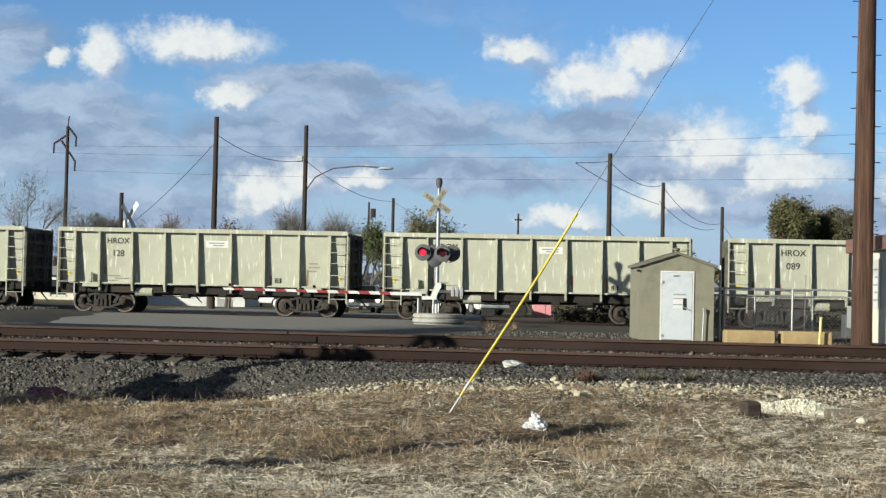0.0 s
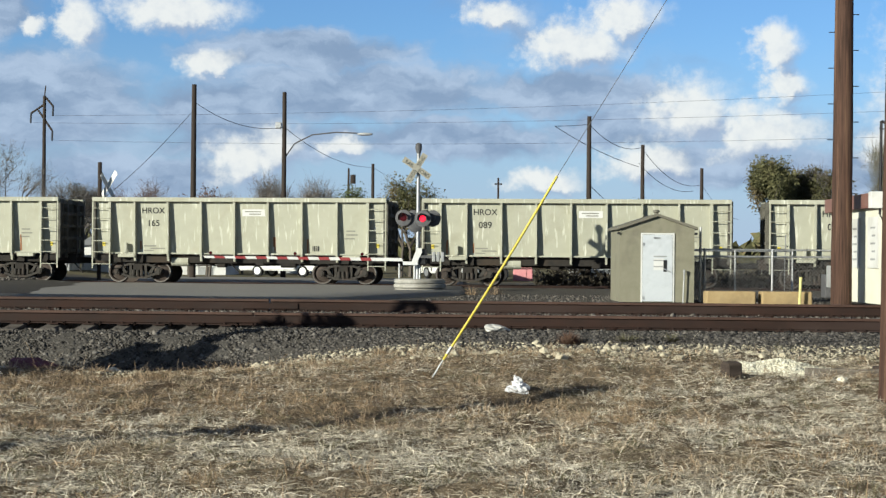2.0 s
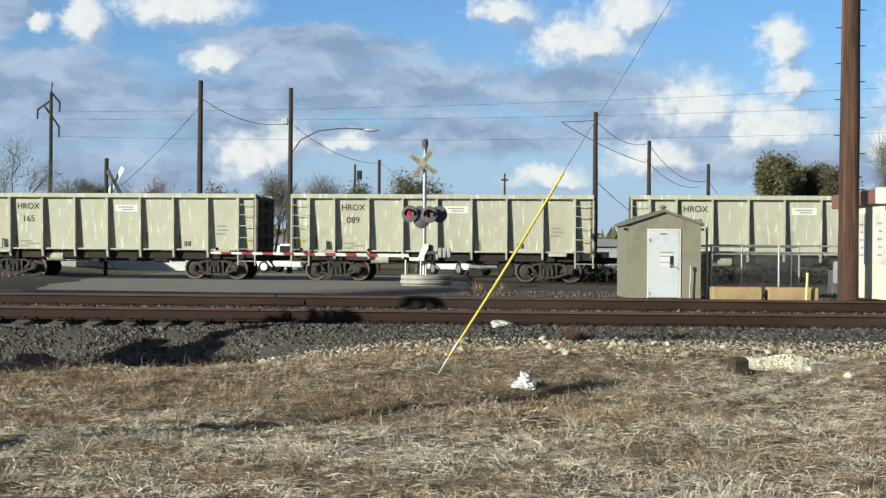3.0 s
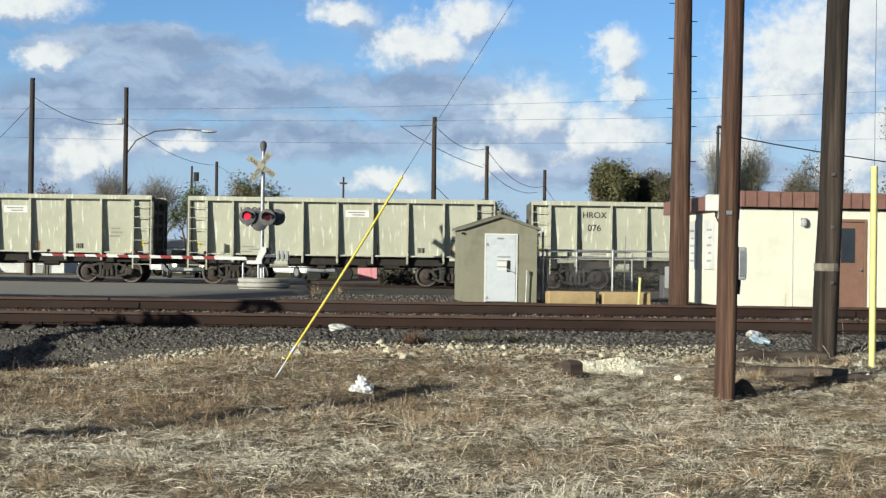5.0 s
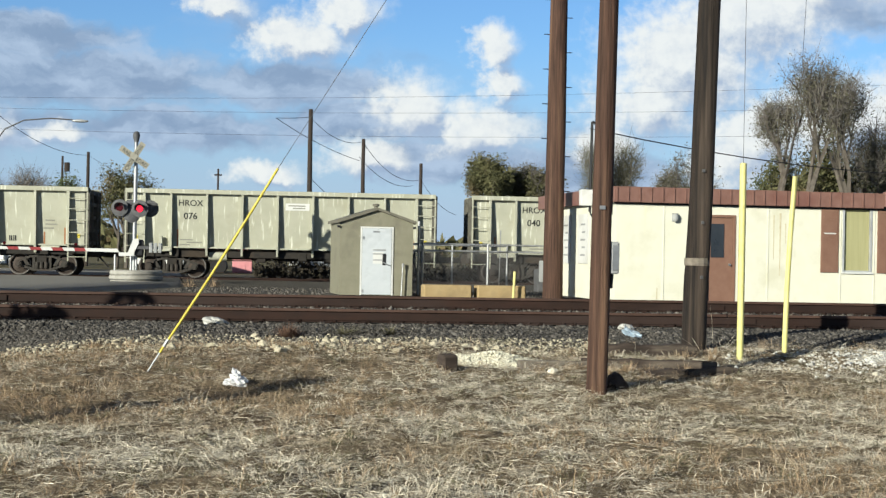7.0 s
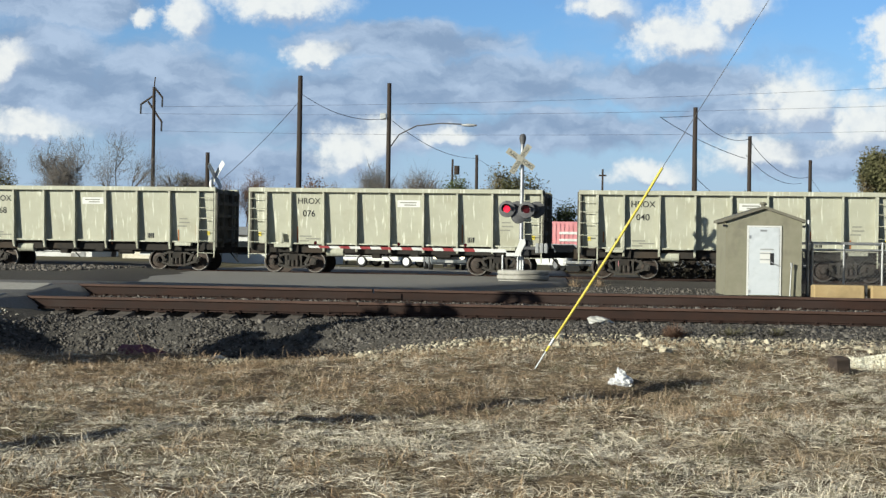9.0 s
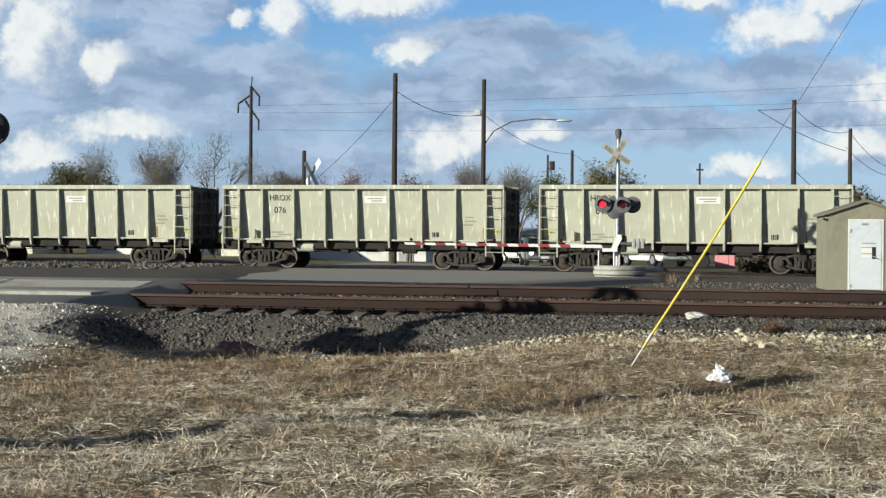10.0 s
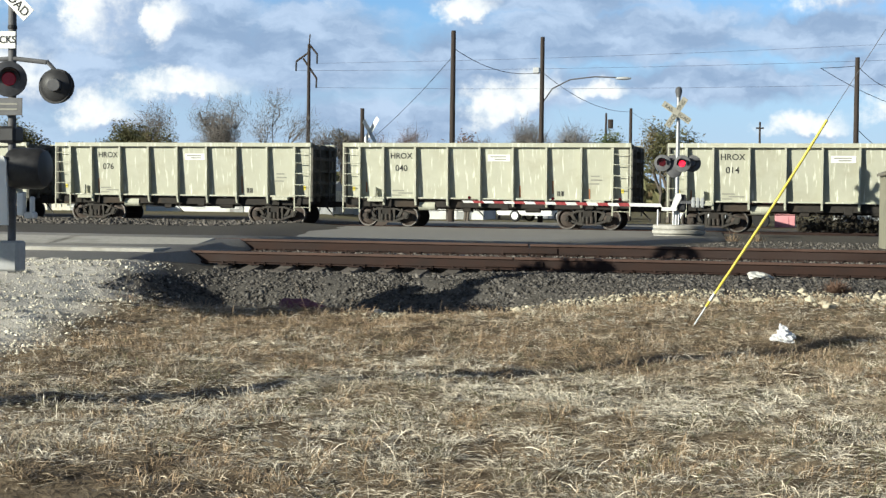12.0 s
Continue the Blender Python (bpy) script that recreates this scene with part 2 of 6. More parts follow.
POLE_FAR = mat("pole_brown", (0.035, 0.027, 0.023), (0.075, 0.058, 0.048), 5, 0.9, grain=(3, 3, 0.2))
STEEL = mat("galvanised", (0.40, 0.41, 0.42), (0.56, 0.57, 0.57), 7, 0.5, metal=0.7, bump=0.05, stain=(0.32, 0.32, 0.32))
GREY = mat("grey_paint", (0.36, 0.37, 0.37), (0.47, 0.48, 0.47), 6, 0.6, bump=0.05, stain=(0.27, 0.26, 0.25))
SILVER = mat("aluminium_paint", (0.56, 0.57, 0.57), (0.68, 0.69, 0.68), 6, 0.45, metal=0.3, bump=0.05, stain=(0.42, 0.42, 0.42))
BLACK = mat("black_enamel", (0.018, 0.018, 0.02), (0.04, 0.04, 0.042), 6, 0.5, bump=0.04)
HOOD = mat("dark_grey_hood", (0.09, 0.09, 0.095), (0.15, 0.15, 0.155), 6, 0.6, bump=0.04)
LENS = mat("red_lens", (0.05, 0.004, 0.006), (0.08, 0.006, 0.009), 20, 0.15, bump=0)
# a lit lamp's glow put into a brighter red, without emission
LENS_LIT = mat("painted_lit_lens", (0.40, 0.02, 0.04), (0.48, 0.03, 0.05), 20, 0.15, bump=0)
GLOW = mat("red_lamp_lit", (0.35, 0.01, 0.02), (0.40, 0.015, 0.025), 20, 0.3, bump=0, emit=((1.0, 0.012, 0.04), 1.1))
SIGN = mat("dull_sign_white", (0.26, 0.25, 0.205), (0.35, 0.34, 0.285), 6, 0.6, bump=0.04, stain=(0.20, 0.19, 0.16))
DARKWIRE = mat("dark_wire", (0.10, 0.10, 0.105), (0.17, 0.17, 0.17), 7, 0.6, metal=0.3, bump=0)
YELLOW = mat("yellow_plastic", (0.70, 0.56, 0.07), (0.80, 0.67, 0.13), 6, 0.45, bump=0.04, stain=(0.62, 0.50, 0.08), stain_scale=2.5)
PALE_YELLOW = mat("pale_yellow_plastic", (0.80, 0.74, 0.26), (0.86, 0.80, 0.36), 6, 0.5, bump=0.04, stain=(0.68, 0.62, 0.22), stain_scale=2.5)
SHED = mat("shed_tan", (0.255, 0.245, 0.175), (0.305, 0.29, 0.215), 4, 0.75, bump=0.06, stain=(0.22, 0.205, 0.155), stain_scale=1.1)
SHED_ROOF = mat("shed_roof", (0.17, 0.16, 0.125), (0.23, 0.215, 0.17), 4, 0.75, bump=0.06)
SHED_DOOR = mat("shed_door", (0.62, 0.66, 0.70), (0.70, 0.74, 0.77), 3, 0.55, bump=0.05, stain=(0.54, 0.57, 0.60), stain_scale=1.4)
CREAM = streaks(mat("cream_siding", (0.86, 0.84, 0.68), (0.90, 0.88, 0.74), 2.5, 0.7, bump=0.04, stain=(0.77, 0.745, 0.58), stain_scale=0.8), (0.68, 0.60, 0.40), 0.72, 0.82, (2.2, 2.2, 0.12))
STAIN = mat("water_stain", (0.62, 0.53, 0.34), (0.80, 0.74, 0.56), 7, 0.8, bump=0)
MAROON = mat("maroon_metal", (0.23, 0.12, 0.095), (0.29, 0.16, 0.13), 4, 0.55, bump=0.05, stain=(0.22, 0.10, 0.08))
DOOR_BROWN = mat("brown_door", (0.25, 0.135, 0.095), (0.30, 0.17, 0.12), 4, 0.6, bump=0.05)
BLIND = mat("drawn_blind", (0.42, 0.40, 0.20), (0.50, 0.48, 0.26), 2, 0.7, bump=0.03, grain=(8, 8, 0.4))
DARKGLASS = mat("dark_window", (0.02, 0.025, 0.03), (0.035, 0.04, 0.045), 3, 0.08, bump=0, rough_var=0.03, spec=0.6)
PINK = mat("pink_paint", (0.72, 0.28, 0.30), (0.78, 0.36, 0.37), 3, 0.7, bump=0.05, stain=(0.62, 0.24, 0.25))
CLAY = mat("tan_block", (0.42, 0.30, 0.15), (0.52, 0.39, 0.21), 5, 0.9, bump=0.3, stain=(0.30, 0.22, 0.12))
WOODOLD = mat("old_timber", (0.17, 0.14, 0.11), (0.31, 0.27, 0.22), 6, 0.95, bump=0.6, grain=(0.4, 3, 3), stain=(0.08, 0.06, 0.05), stain_scale=2.0)
PLASTIC_BAG = mat("white_plastic_bag", (0.78, 0.78, 0.80), (0.88, 0.88, 0.88), 6, 0.4, bump=0.3, bump_scale=30)
BLUE_SCRAP = mat("pale_blue_plastic", (0.42, 0.55, 0.66), (0.62, 0.72, 0.80), 9, 0.5, bump=0.3)
PURPLE = mat("purple_cloth", (0.16, 0.06, 0.09), (0.24, 0.10, 0.13), 6, 0.9, bump=0.4)
BARK = mat("bark", (0.10, 0.085, 0.07), (0.18, 0.155, 0.13), 5, 0.95, bump=0.4)
LEAF = mat("olive_leaves", (0.085, 0.09, 0.04), (0.17, 0.16, 0.075), 1.3, 0.8, bump=0, rand=0.2, stain=(0.21, 0.15, 0.08), stain_scale=0.5)
# near-black, so that the added scrub reads as the dark under the cars
SCRUB = mat("filler_scrub", (0.030, 0.025, 0.018), (0.065, 0.055, 0.04), 1.3, 0.9, bump=0)
LEAF_DULL = mat("dull_brown_leaves", (0.12, 0.115, 0.075), (0.215, 0.20, 0.145), 1.3, 0.8, bump=0, rand=0.15, stain=(0.09, 0.095, 0.045), stain_scale=0.35)
LEAF_GREEN = mat("green_leaves", (0.06, 0.085, 0.035), (0.13, 0.145, 0.06), 1.3, 0.8, bump=0, rand=0.2)
LEAF_BROWN = mat("brown_leaves", (0.13, 0.075, 0.05), (0.20, 0.12, 0.085), 1.3, 0.85, bump=0, rand=0.2)
TWIG = mat("bare_twigs", (0.15, 0.135, 0.12), (0.24, 0.215, 0.195), 2.0, 0.95, bump=0)
GRASS = [mat("straw_pale", (0.64, 0.565, 0.43), (0.98, 0.90, 0.74), 3, 0.75, bump=0, island=0.45, stain=(0.46, 0.36, 0.24), stain_scale=0.5, stain_at=(0.50, 0.66)),
         mat("straw_brown", (0.30, 0.205, 0.12), (0.55, 0.405, 0.265), 3, 0.8, bump=0, island=0.5, stain=(0.50, 0.41, 0.29), stain_scale=0.6),
         mat("weed_green", (0.13, 0.12, 0.065), (0.21, 0.19, 0.11), 3, 0.85, bump=0)]
GREYCAR = mat("grey_car_paint", (0.26, 0.29, 0.31), (0.30, 0.33, 0.35), 3, 0.3, metal=0.5, bump=0)
TYRE = mat("tyre_rubber", (0.02, 0.02, 0.02), (0.04, 0.04, 0.04), 9, 0.85, bump=0.1)
HEADLAMP = mat("headlamp_lit", (0.9, 0.8, 0.6), (0.9, 0.8, 0.6), 9, 0.2, bump=0, emit=((1.0, 0.85, 0.6), 2.0))


def ground_mat():
    """Thatch, grit and dirt by place: grass before the tracks, gravel by the road, cinders about and beyond the rails."""
    m = mat("ground_cover", (0.10, 0.075, 0.05), (0.36, 0.285, 0.195), 11.0, 0.95, bump=0.9, stain=(0.13, 0.092, 0.062), stain_scale=0.6, bump_scale=22, spec=0.04)
    nt = m.node_tree
    N, L = nt.nodes.new, nt.links.new
    bs = nt.nodes["Principled BSDF"]
    was = bs.inputs["Base Color"].links[0].from_socket
    co = N("ShaderNodeTexCoord").outputs["Object"]
    sp = N("ShaderNodeSeparateXYZ")
    L(co, sp.inputs[0])

    def tex(s, d=5.0):
        n = N("ShaderNodeTexNoise")
        n.inputs["Scale"].default_value, n.inputs["Detail"].default_value = s, d
        L(co, n.inputs["Vector"])
        return n.outputs["Fac"]

    def op(o, p, q, clamp=False):
        n = N("ShaderNodeMath")
        n.operation, n.use_clamp = o, clamp
        for s, v in zip(n.inputs, (p, q)):
            if isinstance(v, (int, float)):
                s.default_value = v
            else:
                L(v, s)
        return n.outputs[0]

    def mix(f, p, q):
        n = N("ShaderNodeMix")
        n.data_type = "RGBA"
        for s, v in ((n.inputs[0], f), (n.inputs[6], p), (n.inputs[7], q)):
            if isinstance(v, tuple):
                s.default_value = (*v, 1)
            else:
                L(v, s)
        return n.outputs[2]

    ragged = op("MULTIPLY", op("SUBTRACT", tex(1.1), 0.5), 2.4)
    grit = mix(tex(14.0), (0.050, 0.046, 0.041), (0.115, 0.107, 0.095))
    pale = mix(tex(11.0), (0.42, 0.39, 0.335), (0.62, 0.585, 0.52))
    # the line of the ballast's foot, and the gravel's edge
    foot = op("ADD", op("SUBTRACT", op("ADD", sp.outputs[1], op("MULTIPLY", sp.outputs[0], 0.04)), 19.2), ragged)
    c = mix(op("MULTIPLY", foot, 1.2, True), was, grit)
    edge = op("ADD", op("SUBTRACT", op("MULTIPLY", op("ADD", sp.outputs[1], -12.7), -0.2), op("ADD", sp.outputs[0], 6.4)), op("MULTIPLY", ragged, 0.5))
    near = op("LESS_THAN", sp.outputs[1], 21.6)
    c = mix(op("MULTIPLY", op("MULTIPLY", edge, 1.5, True), near), c, pale)
    # pale rubble to the right
    dx = op("DIVIDE", op("SUBTRACT", sp.outputs[0], 11.2), 3.0)
    dy = op("DIVIDE", op("SUBTRACT", sp.outputs[1], 17.7), 1.0)
    r2 = op("ADD", op("MULTIPLY", dx, dx), op("MULTIPLY", dy, dy))
    c = mix(op("MULTIPLY", op("ADD", op("SUBTRACT", 1.0, r2), op("MULTIPLY", ragged, 0.6)), 2.0, True), c, (0.64, 0.61, 0.53))
    far = op("MULTIPLY", op("SUBTRACT", sp.outputs[1], 75.0), 0.2, True)
    c = mix(far, c, mix(tex(0.2), (0.10, 0.09, 0.055), (0.17, 0.15, 0.095)))
    L(c, bs.inputs["Base Color"])
    return m


GROUND = ground_mat()

# ---- helpers for meshes ----
def part(name, bm, material, parent=None, label="", smooth=False):
    me = bpy.data.meshes.new(name)
    if bm.faces:
        bmesh.ops.recalc_face_normals(bm, faces=bm.faces[:])
    bm.to_mesh(me)
    bm.free()
    me.materials.append(material)
    if smooth:
        me.polygons.foreach_set("use_smooth", [True] * len(me.polygons))
        me.set_sharp_from_angle(angle=radians(40))
    ob = new(name, me)
    ob.parent = parent
    if label:
        ob["label"] = label
    return ob


def raw(name, verts, faces, material, parent=None):
    me = bpy.data.meshes.new(name)
    verts, faces = np.asarray(verts, np.float32), np.asarray(faces, np.int32)
    n = faces.shape[1]
    me.vertices.add(len(verts))
    me.vertices.foreach_set("co", verts.ravel())
    me.loops.add(faces.size)
    me.loops.foreach_set("vertex_index", faces.ravel())
    me.polygons.add(len(faces))
    me.polygons.foreach_set("loop_start", np.arange(0, faces.size, n, dtype=np.int32))
    me.update(calc_edges=True)
    me.materials.append(material)
    ob = new(name, me)
    ob.parent = parent
    return ob


def thing(name, m, label, category, group=""):
    ob = new(name)
    ob.empty_display_size = 0.2
    ob.matrix_world = m
    return tagged(ob, label, category, group)


def box(bm, x0, x1, y0, y1, z0, z1, bevel=0.0, m=None):
    vs = [bm.verts.new((x, y, z)) for x in (x0, x1) for y in (y0, y1) for z in (z0, z1)]
    fs = [bm.faces.new([vs[i] for i in f]) for f in ((0, 1, 3, 2), (4, 6, 7, 5), (0, 4, 5, 1), (2, 3, 7, 6), (0, 2, 6, 4), (1, 5, 7, 3))]
    if m is not None:
        bmesh.ops.transform(bm, matrix=m, verts=vs)
    if bevel:
        bmesh.ops.bevel(bm, geom=list({e for f in fs for e in f.edges}), offset=bevel, segments=1, affect="EDGES")
    return bm


def rod(bm, p, q, r, r2=None, n=8, caps=True):
    """A round bar from p to q, r thick at p and r2 at q."""
    p, q = Vector(p), Vector(q)
    d = (q - p)
    m = Matrix.Translation((p + q) / 2) @ d.to_track_quat("Z", "Y").to_matrix().to_4x4()
    bmesh.ops.create_cone(bm, cap_ends=caps, segments=n, radius1=r, radius2=r if r2 is None else r2, depth=d.length, matrix=m)
    return bm


def prism(bm, outline, axis, a, b):
    """A flat outline of (u, v) pushed along an axis from a to b: axis x takes (y, z), y takes (x, z), z takes (x, y)."""
    def at(u, v, w):
        return {"x": (w, u, v), "y": (u, w, v), "z": (u, v, w)}[axis]
    lo = [bm.verts.new(at(u, v, a)) for u, v in outline]
    hi = [bm.verts.new(at(u, v, b)) for u, v in outline]
    n = len(outline)
    bm.faces.new(lo)
    bm.faces.new(hi[::-1])
    for i in range(n):
        bm.faces.new((lo[i], lo[(i + 1) % n], hi[(i + 1) % n], hi[i]))
    return bm


def lathe(bm, rings, n=16, m=None, hollow=False):
    """Rings of (radius, height) round z, closed at both ends."""
    rows = [[bm.verts.new((r * math.cos(2 * math.pi * k / n), r * math.sin(2 * math.pi * k / n), z)) for k in range(n)] for r, z in rings]
    for a, b in zip(rows, rows[1:]):
        for k in range(n):
            bm.faces.new((a[k], a[(k + 1) % n], b[(k + 1) % n], b[k]))
    if hollow:
        for k in range(n):
            bm.faces.new((rows[-1][k], rows[-1][(k + 1) % n], rows[0][(k + 1) % n], rows[0][k]))
    else:
        bm.faces.new(rows[0][::-1])
        bm.faces.new(rows[-1])
    if m is not None:
        bmesh.ops.transform(bm, matrix=m, verts=[v for r in rows for v in r])
    return bm


def lettering(name, text, size, material, parent, m, label=""):
    cu = bpy.data.curves.new(name, "FONT")
    cu.body, cu.size, cu.align_x, cu.align_y, cu.extrude = text, size, "CENTER", "CENTER", 0.003
    cu.offset = size * 0.008
    tmp = new("tmp", cu)
    me = bpy.data.meshes.new_from_object(tmp)
    bpy.data.objects.remove(tmp)
    me.materials.clear()
    me.materials.append(material)
    ob = new(name, me)
    ob.parent, ob.matrix_local = parent, m
    if label:
        ob["label"] = label
    return ob


def cable(name, pts, r, material, parent=None):
    cu = bpy.data.curves.new(name, "CURVE")
    cu.dimensions, cu.bevel_depth, cu.bevel_resolution = "3D", r, 1
    s = cu.splines.new("POLY")
    s.points.add(len(pts) - 1)
    for k, p in enumerate(pts):
        s.points[k].co = (*p, 1)
    tmp = new("tmp", cu)
    me = bpy.data.meshes.new_from_object(tmp)
    bpy.data.objects.remove(tmp)
    me.materials.clear()
    me.materials.append(material)
    ob = new(name, me)
    ob.parent = parent
    return ob


def sag(p, q, drop, n=14):
    p, q = Vector(p), Vector(q)
    return [p.lerp(q, k / n) - Vector((0, 0, drop * 4 * (k / n) * (1 - k / n))) for k in range(n + 1)]


# ---- the lie of the land ----
TRACK_TURN, TRAIN_TURN = -2.3, -6.0


def rail_y(x):
    """Where the nearer rail of the nearer track runs."""
    return 22.3 - 0.0402 * x


def smooth(v, lo, hi):
    t = np.clip((v - lo) / (hi - lo), 0, 1)
    return t * t * (3 - 2 * t)


def road_x(y):
    """The right-hand edge of the asphalt, which crosses both tracks on the slant."""
    return -8.0 + 0.255 * (y - 22.0)


def land(x, y):
    x, y = np.asarray(x, float), np.asarray(y, float)
    q = 22.3 - 0.0402 * x - y                       # metres before the nearer rail
    z = 0.30 * smooth(-q, -8.6, -3.0)               # the slow rise to the ballast's foot
    z = z + 0.15 * smooth(-q, -3.1, -1.3)           # ballast shoulder
    z = z * (1 - 0.85 * (1 - smooth(x, -4.6, 0.6)) * (1 - smooth(-q, -2.2, -0.6)))      # low ground by the crossing
    z = z - 0.065 * smooth(-x, 2.5, 4.5) * smooth(-q, -3.0, -0.9) * (1 - smooth(-q, 0.3, 0.6))
    z = z - 0.14 * smooth(-q, 3.2, 6.5)
    z = z + 0.10 * smooth(-q, 31.0, 33.5) - 0.10 * smooth(-q, 38.5, 42.0)
    bumps = 0.045 * np.sin(x * 0.9 + 1.3 * np.sin(y * 0.5)) * np.sin(y * 1.1 + 0.7 * np.sin(x * 0.6)) + 0.022 * np.sin(2.3 * x + y) * np.sin(1.9 * y - 0.8 * x)
    z = z + bumps * smooth(q, 1.5, 4.0)
    z = z + (0.026 * np.sin(5.1 * x + 2.0 * np.sin(2.3 * y)) * np.sin(4.7 * y + 1.7 * np.sin(3.1 * x)) + 0.012 * np.sin(11.0 * x + 3.0 * np.sin(3.7 * y)) * np.sin(9.0 * y + 2.0 * np.sin(5.3 * x))) * smooth(q, 2.8, 4.2)
    # the road's bank, and the ditch beside it
    bank = smooth(-(x + 5.9 + 0.2 * (y - 16.0)), 0.0, 3.8 - 1.9 * smooth(y, 18.5, 20.5)) * smooth(y, 3.0, 15.5)
    z = z + (0.60 - z) * bank * smooth(-q, -10.0, -2.0) * 0.95
    along = smooth(x, -8.2, -6.7) * (1 - smooth(x, -4.6, -1.0))
    z = z - 0.30 * along * np.exp(-(((q - 2.6) / 0.75) ** 2))
    return z


def ground_sheet():
    def axis(fine_lo, fine_hi, step, lo, hi):
        inner = np.arange(fine_lo, fine_hi + 1e-6, step)
        out, d, v = [], step, fine_hi
        while v < hi:
            d *= 1.35
            v += d
            out.append(min(v, hi))
        left, d, v = [], step, fine_lo
        while v > lo:
            d *= 1.35
            v -= d
            left.append(max(v, lo))
        return np.array(left[::-1] + list(inner) + out)
    xs, ys = axis(-14, 20, 0.14, -2500, 2500), axis(4, 30, 0.14, -400, 4000)
    X, Y = np.meshgrid(xs, ys, indexing="xy")
    rng = np.random.default_rng(3)
    Z = land(X, Y) + rng.normal(0, 0.012, X.shape) * (Y < 24)
    v = np.stack([X, Y, Z], -1).reshape(-1, 3)
    n = len(xs)
    i = (np.arange(len(ys) - 1)[:, None] * n + np.arange(n - 1)[None]).ravel()
    ob = raw("ground", v, np.stack([i, i + 1, i + n + 1, i + n], 1), GROUND)
    ob.data.polygons.foreach_set("use_smooth", [True] * len(ob.data.polygons))
    return tagged(ob, "dry straw-coloured grass, gravel and cinders beside the railway", "ground", kind="structure")


ground_sheet()


def road():
    bm = bmesh.new()
    rows = []
    for y in [20.6 + k for k in range(0, 60)]:
        r = min(road_x(y) + 2.0 * max(0, (y - 34) / 20) - 0.4, 0.3)
        z = 0.69 + 0.165 * min(1, max(0, (y - 22.6) / 2.0)) - 0.425 * max(0, min(1, (y - 24.6) / 15))
        z = z - 0.06 * max(0, (22.6 - y))
        rows.append([bm.verts.new((r - 15 + 15 * k / 5 - ((24.0 if y < 46 else max(1.0, 24.0 - 3.2 * (y - 45))) if k == 0 else 0), y, z + 0.015 * (k % 2))) for k in range(6)] + [bm.verts.new((r + 0.5, y, z - 0.4))])
    for a, b in zip(rows, rows[1:]):
        for k in range(len(a) - 1):
            bm.faces.new((a[k], a[k + 1], b[k + 1], b[k]))
    ob = part("road", bm, ASPHALT)
    ob.data.polygons.foreach_set("use_smooth", [True] * len(ob.data.polygons))
    tagged(ob, "worn grey asphalt road crossing both tracks on the slant", "road", kind="structure")


road()


# ---- tracks ----
def rail_profile(h=0.19):
    return [(-0.07, 0), (0.07, 0), (0.07, 0.012), (0.012, 0.03), (0.010, h - 0.05), (0.035, h - 0.038), (0.037, h - 0.006),
            (0.028, h), (-0.028, h), (-0.037, h - 0.006), (-0.035, h - 0.038), (-0.010, h - 0.05), (-0.012, 0.03), (-0.07, 0.012)]


def rail(bm, x0, x1, y, z, h=0.19):
    return prism(bm, [(y + u, z + v) for u, v in rail_profile(h)], "x", x0, x1)


def near_track():
    base = pose(0, 22.3, 0, 0, 0, TRACK_TURN)
    th = thing("railway_track", base, "rusty steel rails on weathered timber ties in grey ballast", "track")
    th["kind"] = "structure"
    joints = [-300.0, -60.0, -8.6, -3.0, 8.5, 20.3, 60.0, 300.0]
    for side, (y, z) in enumerate(((0.0, 0.48), (1.5, 0.64))):
        for a, b in zip(joints, joints[1:]):
            r = part("rail", rail(bmesh.new(), a + 0.006, b - 0.006 - 0.02 * side, y, z), RAIL, th)
            part("rail_head", box(bmesh.new(), a + 0.006, b - 0.026, y - 0.0395, y + 0.0395, z + 0.152, z + 0.192, 0.004), RAIL_TOP, r, "rail head in paler brown, sunlight put into its colour")
            if abs(a) < 61 and abs(b) < 61:
                bm = bmesh.new()
                for s in (-1, 1):
                    box(bm, b - 0.45, b + 0.45, y + s * 0.024 - 0.012, y + s * 0.024 + 0.012, z + 0.035, z + 0.125, 0.006)
                part("joint_bar", bm, RAIL, r)
    # shared meshes for ties and plates
    tie = part("tie", box(bmesh.new(), -0.115, 0.115, -0.62, 2.02, -0.17, 0.0, 0.012), TIE, th)
    tilt = math.degrees(math.atan2(0.16, 1.5))
    rng = random.Random(5)
    x, first = -20.0, True
    bmp = bmesh.new()
    while x < 34:
        if first:
            t = tie
            first = False
        else:
            t = tie.copy()
            scene.collection.objects.link(t)
            t.parent = th
        t.matrix_local = pose(x, rng.uniform(-0.06, 0.06), 0.47, tilt, 0, rng.uniform(-1.5, 1.5))
        for y, z in ((0.0, 0.48), (1.5, 0.64)):
            box(bmp, x - 0.09, x + 0.09, y - 0.17, y + 0.17, z - 0.012, z + 0.006)
            for s in (-1, 1):
                box(bmp, x - 0.05, x - 0.02, y + s * 0.085 - 0.015, y + s * 0.085 + 0.015, z, z + 0.035)
                box(bmp, x + 0.13, x + 0.165, y - 0.085, y + 0.085, z - 0.03, z + 0.03)
        x += 0.52 + rng.uniform(-0.03, 0.03)
    p = part("tie_plates", bmp, RAIL, th)
    p["kind"] = "stuff"
    return th


near = near_track()


